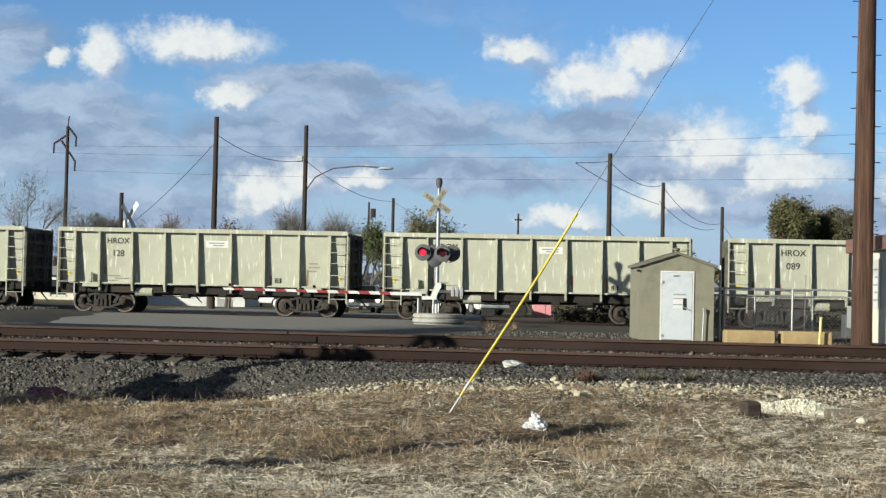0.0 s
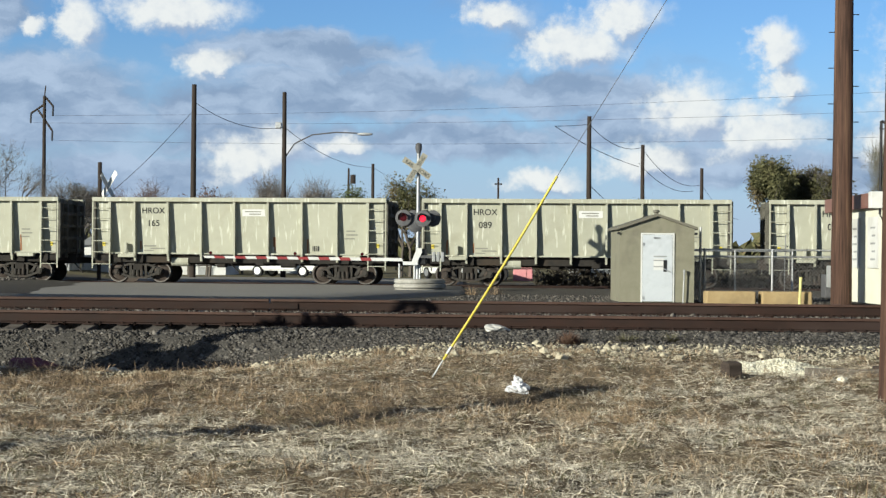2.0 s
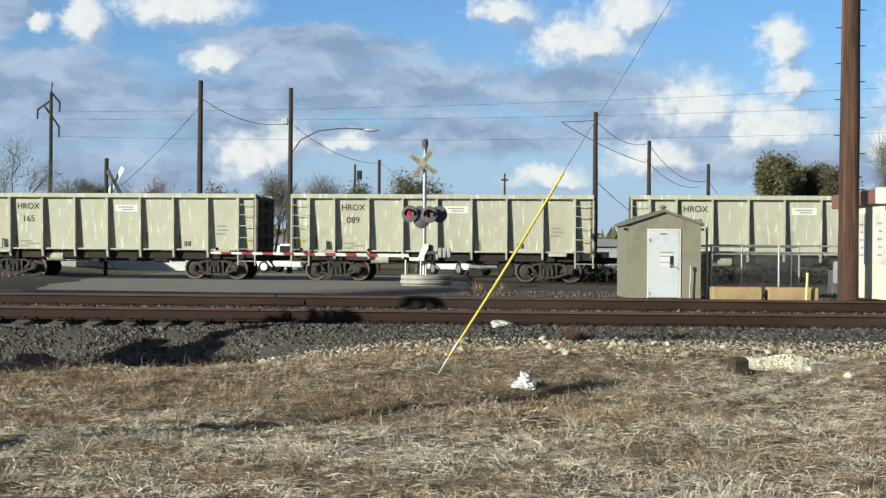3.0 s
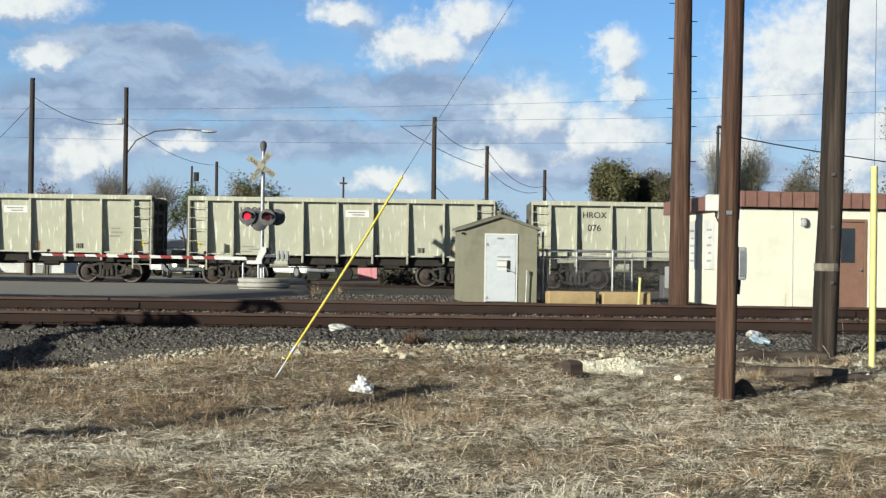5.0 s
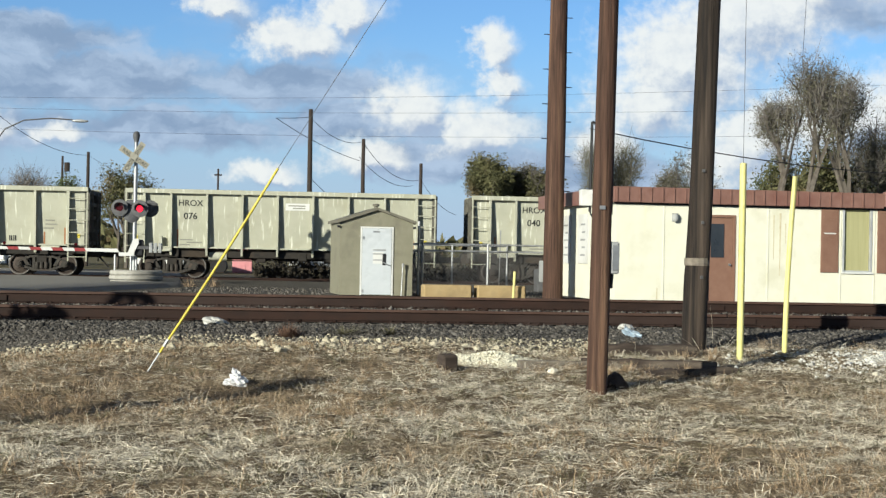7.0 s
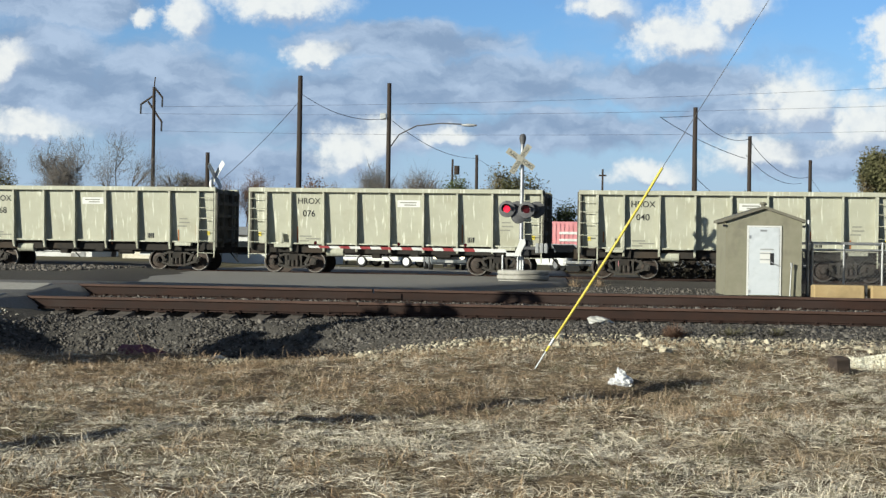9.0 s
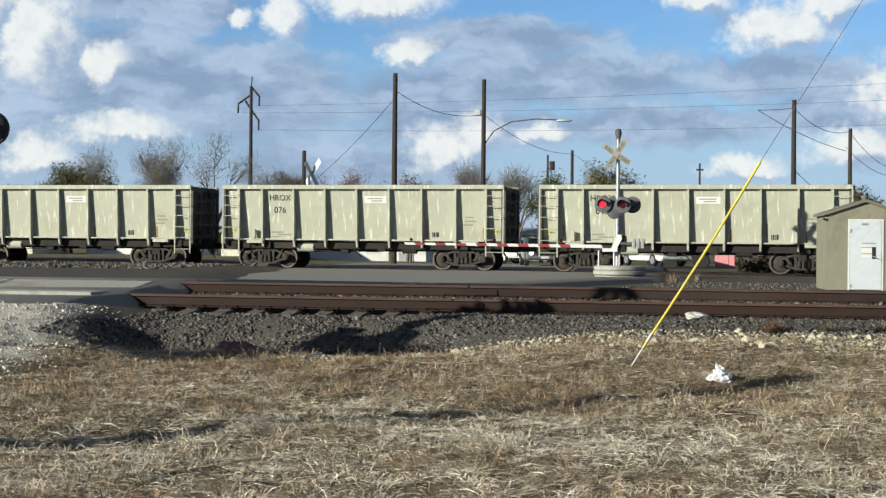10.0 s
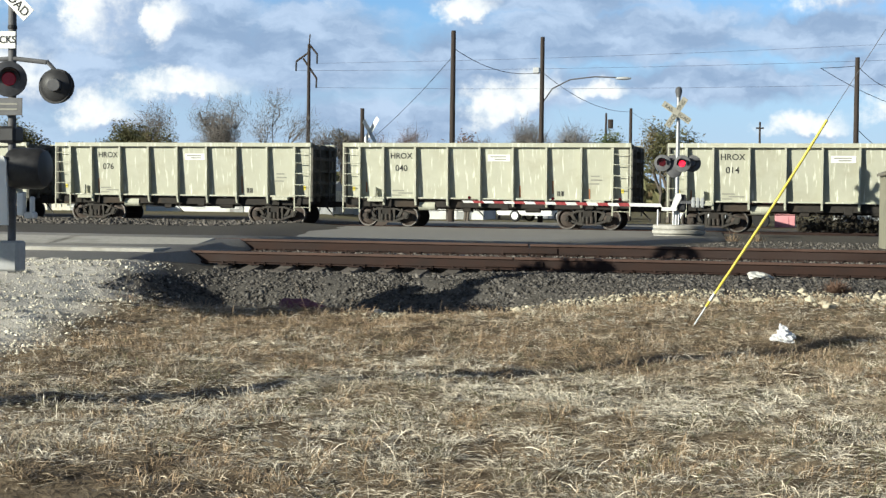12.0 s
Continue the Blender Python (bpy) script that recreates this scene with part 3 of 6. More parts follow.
def crossing_panels():
    """Pale concrete panels that carry the road over the nearer track."""
    for k in range(6):
        x1 = -8.5 - 2.45 * k
        for y0, y1, z in ((-0.78, -0.10, 0.70), (0.12, 1.34, 0.76)):
            bm = box(bmesh.new(), x1 - 2.42, x1 + (0.18 if y0 > 0 else 0.0), y0, y1, z - 0.2, z + 0.012, 0.015)
            if y0 > 0:
                bmesh.ops.rotate(bm, verts=bm.verts[:], cent=(0, 0.73, z), matrix=Matrix.Rotation(math.atan2(0.16, 1.5), 3, "X"))
            part("crossing_panel", bm, CONCRETE, near, "pale worn concrete panel")


crossing_panels()


def far_track():
    th = thing("railway_track", pose(0, 58.0, 0, 0, 0, TRAIN_TURN), "steel rails carrying the gondola train, on dark ballast", "track")
    th["kind"] = "structure"
    for y in (0.78, 2.28):
        part("rail", rail(bmesh.new(), -300, 300, y, 0.28), RAIL, th)
    b = bmesh.new()
    prism(b, [(-1.6, 0.10), (-0.2, 0.29), (3.2, 0.29), (4.6, 0.10)], "x", -300, -17.0)
    prism(b, [(-1.6, 0.10), (-0.2, 0.29), (3.2, 0.29), (4.6, 0.10)], "x", -1.5, 300)
    part("ballast_bed", b, STONE, th)
    bm = bmesh.new()
    for k in range(-100, 100):
        box(bm, k * 0.55 - 0.11, k * 0.55 + 0.11, 0.2, 2.86, 0.15, 0.296)
    p = part("ties", bm, TIE, th)
    p["kind"] = "stuff"


far_track()

# ---- the gondola train ----
CAR_LEN, PITCH, TOP, SILL = 11.9, 13.3, 3.39, 1.16
RIBS = (1.77, 3.13, 4.48, 5.83, 7.19, 8.55, 9.95)
RAIL_Z = 0.46


def gondola(number):
    g = thing("gondola", pose(0, 0, 0), "grey-cream steel aggregate gondola with ribbed sides and black lettering", "freight car", "gondolas of the train")
    L, W = CAR_LEN, 3.0
    for s in (0, 1):
        def yy(y):
            return y if s == 0 else W - y
        bm = bmesh.new()
        prism(bm, [(yy(0.17), TOP - 0.15), (yy(0.20), TOP - 0.15), (yy(0.37), SILL), (yy(0.34), SILL)], "x", 0.04, L - 0.04)
        side = part("side_sheet", bm, CAR, g)
        part("top_chord", box(bmesh.new(), 0, L, min(yy(-0.02), yy(0.22)), max(yy(-0.02), yy(0.22)), TOP - 0.17, TOP, 0.012), CAR, g)
        part("side_sill", box(bmesh.new(), 0.75, L - 0.75, min(yy(0.16), yy(0.36)), max(yy(0.16), yy(0.36)), SILL - 0.02, SILL + 0.035), CAR, g)
        for x in RIBS + (0.74, L - 0.74):
            deep = 0.30 if 1 < x < L - 1 else 0.0
            bm = bmesh.new()
            prism(bm, [(yy(0.0), TOP - 0.17), (yy(0.18), TOP - 0.17), (yy(0.35), SILL + 0.01), (yy(0.35), SILL - deep), (yy(0.18), SILL - deep), (yy(0.06), SILL + 0.05)],
                  "x", x - 0.075, x + 0.005 if x < L - 1 else x + 0.03)
            part("rib", bm, CAR, g)
        for x0, x1 in ((0.03, 0.74), (L - 0.72, L - 0.03)):
            lad = bmesh.new()
            for x in (x0, x1):
                box(lad, x - 0.025, x + 0.025, min(yy(0.0), yy(0.03)), max(yy(0.0), yy(0.03)), 0.55, TOP - 0.16)
            ladder = part("ladder", lad, CAR, g)
            for z in (2.95, 2.55, 2.12, 1.65, 1.2, 0.72):
                part("rung", rod(bmesh.new(), (x0, yy(-0.01), z), (x1, yy(-0.01), z), 0.016, n=6), CAR, ladder)
    # ends with their stiffeners
    for e, (x0, x1, out) in enumerate(((0.10, 0.14, -1), (L - 0.14, L - 0.10, 1))):
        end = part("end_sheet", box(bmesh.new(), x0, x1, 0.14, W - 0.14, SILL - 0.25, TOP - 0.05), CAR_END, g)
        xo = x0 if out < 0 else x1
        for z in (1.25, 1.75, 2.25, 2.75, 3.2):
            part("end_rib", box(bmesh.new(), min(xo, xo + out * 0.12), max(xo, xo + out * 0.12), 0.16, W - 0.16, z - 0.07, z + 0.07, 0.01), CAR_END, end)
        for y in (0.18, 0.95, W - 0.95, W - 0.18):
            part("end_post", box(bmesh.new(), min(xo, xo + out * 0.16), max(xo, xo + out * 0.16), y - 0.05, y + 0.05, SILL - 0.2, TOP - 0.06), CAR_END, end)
    part("floor", box(bmesh.new(), 0.14, L - 0.14, 0.36, W - 0.36, SILL - 0.04, SILL + 0.04), CAR_IN, g)
    part("inner_lining", box(bmesh.new(), 0.16, L - 0.16, 0.38, W - 0.38, SILL + 0.045, SILL + 0.5), CAR_IN, g, "dark load bed")
    sill = part("centre_sill", box(bmesh.new(), -0.3, L + 0.3, 1.25, 1.75, 0.72, SILL - 0.045), CAR_DARK, g)
    for x in (0.35, L - 0.35):
        part("end_sill", box(bmesh.new(), x - 0.3, x + 0.3, 0.28, W - 0.28, 0.85, SILL - 0.045), CAR_DARK, g)
    for x in (1.77, L - 1.77):
        part("bolster", box(bmesh.new(), x - 0.25, x + 0.25, 0.3, W - 0.3, 0.80, SILL - 0.045), CAR_DARK, g)
    for x in RIBS[1:-1]:
        part("crossbearer", box(bmesh.new(), x - 0.08, x + 0.04, 0.28, W - 0.28, 0.86, SILL - 0.045), CAR_DARK, g)
    # dark boxes added to stand for the black shade below the floor
    for y in (0.42, W - 0.54):
        part("inner_sill", box(bmesh.new(), 0.6, L - 0.6, y, y + 0.12, 0.80, SILL - 0.045), CAR_DARK, g)
    # hopper gear and brake gear below the floor
    tank = part("air_tank", rod(bmesh.new(), (3.15, 0.55, 0.86), (3.85, 0.55, 0.86), 0.19, n=14), CAR, g, "cream air reservoir")
    part("brake_cylinder", rod(bmesh.new(), (7.6, 0.6, 0.78), (8.2, 0.6, 0.78), 0.15, n=12), CAR_DARK, g)
    part("valve_block", box(bmesh.new(), 5.0, 5.35, 0.5, 0.85, 0.62, 0.98, 0.03), CAR_DARK, g)
    part("brake_valve", box(bmesh.new(), 6.6, 6.95, 0.4, 0.7, 0.7, 1.0, 0.03), CAR_DARK, g)
    part("brake_rod", rod(bmesh.new(), (2.6, 0.7, 0.66), (8.6, 0.7, 0.74), 0.02, n=6), CAR_DARK, g)
    part("brake_rod", rod(bmesh.new(), (5.4, 0.5, 0.95), (5.9, 0.5, 0.45), 0.025, n=6), CAR_DARK, g)
    for x in (-0.6, L + 0.6):
        c = part("coupler", box(bmesh.new(), x - 0.32, x + 0.32, 1.38, 1.62, 0.74, 0.98, 0.03), CAR_DARK, g)
    part("air_hose", rod(bmesh.new(), (L + 0.25, 1.1, 0.8), (L + 0.65, 1.1, 0.35), 0.03, n=6), CAR_DARK, g)
    for x0 in (1.05, L - 1.75):
        part("push_pole_pad", box(bmesh.new(), x0, x0 + 0.7, 0.08, 0.30, SILL - 0.16, SILL - 0.03, 0.015), CAR, g)
    # marks
    lean = 90 + math.degrees(math.atan2(0.17, TOP - 0.15 - SILL))

    def on_side(x, z):
        y = 0.17 + 0.17 * (TOP - 0.15 - z) / (TOP - 0.15 - SILL) - 0.008
        return pose(x, y, z, lean, 0, 0)
    lettering("reporting_mark", "HROX", 0.33, INK, g, on_side(2.46, 2.86), "black lettering")
    if number:
        lettering("car_number", number, 0.35, INK, g, on_side(2.46, 2.36), "black numerals")

    def panel(name, x, z, w, h, material, label=""):
        ob = part(name, box(bmesh.new(), -w / 2, w / 2, -h / 2, h / 2, 0.0, 0.004), material, g, label)
        ob.matrix_local = on_side(x, z)
        return ob
    plate = panel("sign_panel", 6.55, 2.80, 0.92, 0.27, WHITE, "white panel with a line of lettering")
    for dx, dz, w in ((-0.02, 0.045, 0.66), (0.06, -0.05, 0.48)):
        bar = part("text_bar", box(bmesh.new(), dx - w / 2, dx + w / 2, dz - 0.022, dz + 0.022, 0.004, 0.008), FADED, plate)
    for x, z, w, h in ((2.3, 1.46, 0.5, 0.05), (2.62, 1.36, 0.6, 0.05), (2.25, 1.27, 0.4, 0.05), (10.45, 2.1, 0.35, 0.05), (10.5, 1.95, 0.45, 0.05), (10.4, 1.8, 0.4, 0.05)):
        panel("data_line", x, z, w, h, FADED)
    for dx, w in ((-0.12, 0.03), (-0.05, 0.05), (0.03, 0.03), (0.1, 0.06)):
        panel("stencil_bar", 9.05 + dx, 1.40, w, 0.2, INK)
    for x, z in ((0.4, 1.52), (L - 0.38, 1.52)):
        panel("reflector", x, z, 0.12, 0.16, YELLOW, "yellow reflector square")
    rng = random.Random(number or "x")
    for k in range(4):
        panel("rust_streak", rng.choice((0.86, L - 0.92, 1.9, 7.35, 8.7, 10.15)) + rng.uniform(0, 0.12), rng.uniform(1.3, 1.7), 0.055, rng.uniform(0.25, 0.75), RUSTY)
    part("handbrake_box", box(bmesh.new(), 1.28, 1.42, 0.10, 0.22, SILL + 0.03, SILL + 0.42, 0.02), CAR, g)
    # trucks
    for cx in (1.77, L - 1.77):
        tr = new("truck")
        tr.parent, tr.matrix_local = g, pose(cx, 1.5, 0)
        tr.empty_display_size = 0.2
        for s in (-1, 1):
            bm = bmesh.new()
            y0, y1 = s * 0.98 - 0.06, s * 0.98 + 0.06
            for bar in ([(-1.0, 0.54), (-0.40, 0.76), (0.40, 0.76), (1.0, 0.54), (1.0, 0.46), (0.38, 0.68), (-0.38, 0.68), (-1.0, 0.46)],
                        [(-1.0, 0.46), (-0.92, 0.46), (-0.32, 0.26), (0.32, 0.26), (0.92, 0.46), (1.0, 0.46), (1.0, 0.40), (0.34, 0.16), (-0.34, 0.16), (-1.0, 0.40)],
                        [(-0.36, 0.26), (-0.26, 0.26), (-0.26, 0.68), (-0.36, 0.68)], [(0.26, 0.26), (0.36, 0.26), (0.36, 0.68), (0.26, 0.68)]):
                prism(bm, bar, "y", y0, y1)
            part("side_frame", bm, TRUCK, tr, "grey-brown cast side frame")
            for x in (-0.17, 0.0, 0.17):
                part("spring", rod(bmesh.new(), (x, s * 1.07, 0.26), (x, s * 1.07, 0.50), 0.07, n=8), TRUCK, tr)
            for x in (-0.865, 0.865):
                bm = bmesh.new()
                rod(bm, (x, s * 1.04, 0.42), (x, s * 1.16, 0.42), 0.12, n=12)
                rod(bm, (x, s * 1.16, 0.42), (x, s * 1.19, 0.42), 0.07, n=8)
                part("bearing_cap", bm, TRUCK, tr)
            for x in (-0.50, 0.50):
                bm = bmesh.new()
                prism(bm, [(x - 0.08, 0.36), (x + 0.08, 0.36), (x + 0.16 * (1 if x > 0 else -1) + 0.06, 0.62), (x + 0.16 * (1 if x > 0 else -1) - 0.06, 0.62)], "y", s * 1.0, s * 1.075)
                part("frame_web", bm, TRUCK, tr)
        part("truck_bolster", box(bmesh.new(), -0.2, 0.2, -1.05, 1.05, 0.42, 0.82, 0.03), CAR_DARK, tr)
        for x in (-0.865, 0.865):
            ax = new("wheelset")
            ax.parent, ax.matrix_local = tr, pose(x, 0, 0.42)
            ax.empty_display_size = 0.2
    return g


def wheels_for(ax):
    for s in (-1, 1):
        bm = bmesh.new()
        m = pose(0, s * 0.78, 0, 90 * s, 0, 0)
        lathe(bm, [(0.10, -0.06), (0.13, -0.055), (0.15, -0.01), (0.31, 0.015), (0.345, -0.06), (0.42, -0.065), (0.425, 0.05), (0.455, 0.055), (0.455, 0.085), (0.1, 0.085)], 24, m)
        w = part("wheel", bm, WHEEL, ax, smooth=True)
        part("wheel_tread", lathe(bmesh.new(), [(0.385, -0.069), (0.421, -0.069), (0.426, -0.04), (0.426, 0.03), (0.385, 0.03)], 24, m, True), TREAD, ax, "bright worn wheel rim", smooth=True)
    part("axle", rod(bmesh.new(), (0, -0.98, 0), (0, 0.98, 0), 0.08, n=10), WHEEL, ax)


NUMBERS = ("", "128", "165", "089", "068", "076", "040", "014", "")
TRAIN = [gondola(n) for n in NUMBERS]

AXLES = []
for g in TRAIN:
    for tr in [c for c in g.children if c.name.startswith("truck") and c.data is None]:
        for ax in tr.children:
            if ax.data is None:
                AXLES.append(ax)
wheels_for(AXLES[0])
for ax in AXLES[1:]:
    for c in AXLES[0].children:
        d = c.copy()
        scene.collection.objects.link(d)
        d.parent = ax

# ---- poles ----
def utility_pole(x, y, z, h, r0, r1, material, label, lean=(0, 0), n=10):
    p = thing("utility_pole", pose(x, y, z), label, "utility pole")
    bm = bmesh.new()
    rng = random.Random(int(x * 100) + 7)
    rings, N = [], 14
    for k in range(n + 1):
        f = k / n
        c = Vector((lean[0] * f + rng.uniform(-0.006, 0.006), lean[1] * f, -0.25 + (h + 0.25) * f))
        r = r0 + (r1 - r0) * f
        rings.append([bm.verts.new((c.x + r * rng.uniform(0.96, 1.04) * math.cos(2 * math.pi * i / N), c.y + r * math.sin(2 * math.pi * i / N), c.z)) for i in range(N)])
    for a, b in zip(rings, rings[1:]):
        for i in range(N):
            bm.faces.new((a[i], a[(i + 1) % N], b[(i + 1) % N], b[i]))
    bm.faces.new(rings[0][::-1])
    bm.faces.new(rings[-1])
    part("shaft", bm, material, p, smooth=True)
    return p


near_pole = utility_pole(4.39, 15.05, 0.06, 11.2, 0.112, 0.081, POLE_RED, "red-brown timber pole with a conduit and a meter box", lean=(0.16, 0))
part("conduit", rod(bmesh.new(), (0.115, 0.02, 1.35), (0.20, 0.02, 9.0), 0.014, n=6), BLACK, near_pole, "black cable run")
part("second_cable", rod(bmesh.new(), (0.135, 0.0, 1.9), (0.215, 0.0, 9.0), 0.009, n=6), BLACK, near_pole)
meter = part("meter_box", box(bmesh.new(), 0.12, 0.21, -0.06, 0.08, 1.28, 1.62, 0.015), GREY, near_pole, "grey meter box")
part("cover", box(bmesh.new(), 0.125, 0.205, -0.075, -0.06, 1.32, 1.58, 0.005), STEEL, meter)
part("cable_tail", rod(bmesh.new(), (0.15, 0.0, 1.28), (0.14, 0.0, 1.13), 0.018, n=6), BLACK, meter)
part("tag", box(bmesh.new(), -0.03, 0.03, -0.122, -0.116, 1.95, 1.99), STEEL, near_pole)

dark_pole = utility_pole(6.81, 18.85, 0.26, 11.5, 0.165, 0.12, POLE_DARK, "dark creosoted timber pole with a pale worn band", lean=(0.38, 0))
part("worn_band", lathe(bmesh.new(), [(0.166, 0), (0.167, 0.01), (0.1655, 0.09), (0.164, 0.10)], 14, pose(0.04, 0, 1.17)), WOODOLD, dark_pole, "pale worn band of bare wood")
for z in (1.0, 1.72, 2.4):
    part("bolt_plate", box(bmesh.new(), 0.03, 0.07, -0.18, -0.165, z, z + 0.04), HOOD, dark_pole)

step_pole = utility_pole(9.93, 38.3, 0.36, 16.0, 0.27, 0.19, POLE_RED, "tall red-brown timber pole with climbing steps", lean=(0.06, 0))
for k in range(22):
    z = 2.9 + k * 0.46
    r = 0.27 - 0.08 * z / 16
    s = -1 if k % 2 else 1
    x = 0.06 * z / 16
    part("climbing_step", rod(bmesh.new(), (x + s * (r - 0.02), 0, z), (x + s * (r + 0.15), 0, z), 0.013, n=5), BLACK, step_pole)

shade_pole = utility_pole(-10.6, 5.2, 0.0, 4.85, 0.20, 0.17, POLE_DARK, "dark timber pole whose long shadow lies on the grass")


def far_pole(x, y, top, r, label="weathered dark timber utility pole behind the train"):
    return utility_pole(x, y, 0.2, top - 0.2, r, r * 0.72, POLE_FAR, label, n=5)


pole_a = far_pole(-13.48, 76.83, 10.39, 0.17)
pole_b = far_pole(-9.68, 84.45, 10.88, 0.16, "weathered timber pole carrying a street lamp on a curved arm")
pole_c = far_pole(6.72, 74.7, 8.7, 0.15, "dark timber pole where several overhead lines meet")
pole_d = far_pole(10.62, 84.33, 8.04, 0.14)
pole_e = far_pole(15.52, 93.72, 7.33, 0.14)
pole_f = far_pole(-5.75, 104.84, 8.14, 0.14)
pole_g = far_pole(3.52, 119.95, 8.06, 0.10, "slender distant pole with a small crossarm")
part("crossarm", box(bmesh.new(), -0.3, 0.3, -0.05, 0.05, 7.3, 7.42), POLE_FAR, pole_g)
pole_h = far_pole(-8.4, 118.0, 8.6, 0.11, "slender distant pole with a small transformer")
part("transformer", rod(bmesh.new(), (0.35, 0, 7.2), (0.35, 0, 7.9), 0.22, n=10), POLE_FAR, pole_h)
# street lamp on pole_b
arm_pts = [(0.1, 0, 7.05), (0.6, -0.1, 7.75), (1.6, -0.2, 8.25), (3.0, -0.3, 8.4), (4.2, -0.35, 8.35)]
a = cable("lamp_arm", arm_pts, 0.04, HOOD, pole_b)
head = bmesh.new()
bmesh.ops.create_icosphere(head, subdivisions=2, radius=0.5, matrix=Matrix.Translation((4.6, -0.35, 8.3)) @ Matrix.Diagonal((0.95, 0.32, 0.18, 1)))
part("lamp_head", head, SILVER, pole_b, "pale street lamp head", smooth=True)
part("insulator_box", box(bmesh.new(), -0.5, -0.15, -0.2, 0.1, 8.6, 8.95, 0.03), SILVER, pole_b)


def transmission_pole():
    p = utility_pole(-39.93, 144.59, 0.0, 17.0, 0.24, 0.15, POLE_FAR, "tall transmission pole with slanted arms and hanging insulators", n=6)
    for x0, z0, x1, z1 in ((0, 16.2, -1.3, 15.3), (0, 17.0, 0.85, 16.0), (-0.6, 15.6, 0.8, 13.6)):
        bm = bmesh.new()
        rod(bm, (x0, 0, z0), (x1, 0, z1), 0.10, n=6)
        arm = part("arm", bm, POLE_FAR, p)
        part("insulator", rod(bmesh.new(), (x1, 0, z1), (x1 - 0.03, 0, z1 - 0.95), 0.09, n=6), BLACK, arm)
    part("top_pin", rod(bmesh.new(), (0, 0, 16.9), (0.1, 0, 18.0), 0.06, n=5), POLE_FAR, p)
    part("low_crossarm", rod(bmesh.new(), (-1.7, 0, 3.9), (1.2, 0, 3.3), 0.1, n=5), POLE_FAR, p)
    part("low_brace", rod(bmesh.new(), (-0.9, 0, 0.4), (-0.8, 0, 4.3), 0.25, n=8), POLE_FAR, p)


transmission_pole()


def wire(p, q, drop, r=0.018, label="black overhead wire strung between poles", n=14):
    ob = cable("overhead_wire", sag(p, q, drop, n), r, BLACK)
    return tagged(ob, label, "wire", "overhead wires")


TA, TB, TC, TD, TE, TF = (-13.48, 76.83, 9.7), (-9.68, 84.45, 8.9), (6.72, 74.7, 8.3), (10.62, 84.33, 7.9), (15.52, 93.72, 6.3), (-5.75, 104.84, 7.9)
wire((-13.48, 76.83, 9.5), TB, 0.55, 0.016)
wire((-13.48, 76.83, 9.1), (-22.0, 84.0, 3.2), 0.5, 0.013)
wire(TB, TF, 0.6, 0.015)
wire(TF, (1.5, 118.0, 5.0), 0.3, 0.011)
wire(TC, TD, 0.5, 0.015)
wire((5.0, 74.7, 8.2), (10.4, 84.3, 6.8), 0.2, 0.015)
wire(TC, (5.0, 74.7, 8.2), 0.02, 0.015)
wire((10.62, 84.33, 7.8), TE, 0.75, 0.015)
wire((10.4, 84.3, 7.0), (15.0, 93.7, 5.9), 0.55, 0.015)
wire(TE, (19.0, 100.0, 4.3), 0.4, 0.013)
wire((6.72, 74.7, 5.3), (11.5, 80.0, 2.6), 0.35, 0.015)
for (x0, z0), z1 in zip(((-41.2, 14.4), (-39.1, 15.1), (-39.1, 12.7)), (17.0, 19.5, 14.5)):
    wire((x0, 144.6, z0), (100.0, 110.0, z1), 1.6, 0.011, "thin high transmission wire crossing the sky", 24)
wire((10.25, 36.1, 4.75), (34.0, 48.0, 5.2), 0.75, 0.016, "black service wire to the office")


# ---- guy wires with yellow guards ----
def guarded_guy(foot, head_at, guard, r, material, label, slack=0.0):
    g = thing("guy_wire", pose(*foot), label, "guy wire")
    f, h = Vector(foot), Vector(head_at)
    d = (h - f)
    u = d.normalized()
    part("strand", rod(bmesh.new(), (0, 0, 0), d, 0.0035, n=5), HOOD, g, "twisted steel strand")
    side = u.cross(Vector((0, 1, 0))).normalized()
    n = 10
    pts = [u * (guard[0] + (guard[1] - guard[0]) * k / n) + side * (slack * math.sin(math.pi * k / n)) for k in range(n + 1)]
    ob = cable("guard", pts, r, material, g)
    ob["label"] = "yellow plastic guy guard"
    part("anchor_rod", rod(bmesh.new(), -u * 0.25, u * 0.40, 0.011, n=6), STEEL, g, "grey anchor rod")
    part("clamp", rod(bmesh.new(), u * 0.36, u * 0.46, 0.02, n=6), STEEL, g)
    return g


guarded_guy((-0.25, 16.88, 0.13), (4.51, 15.05, 8.05), (0.28, 2.72), 0.0148, YELLOW, "slanting guy wire in a yellow guard, anchored in grass", -0.015)
guarded_guy((7.08, 17.85, 0.24), (7.12, 17.95, 10.4), (0.0, 2.50), 0.043, PALE_YELLOW, "upright guy wire in a pale yellow guard")
guarded_guy((7.91, 18.4, 0.28), (8.46, 18.6, 10.2), (0.0, 2.35), 0.038, PALE_YELLOW, "leaning guy wire in a pale yellow guard", 0.02)


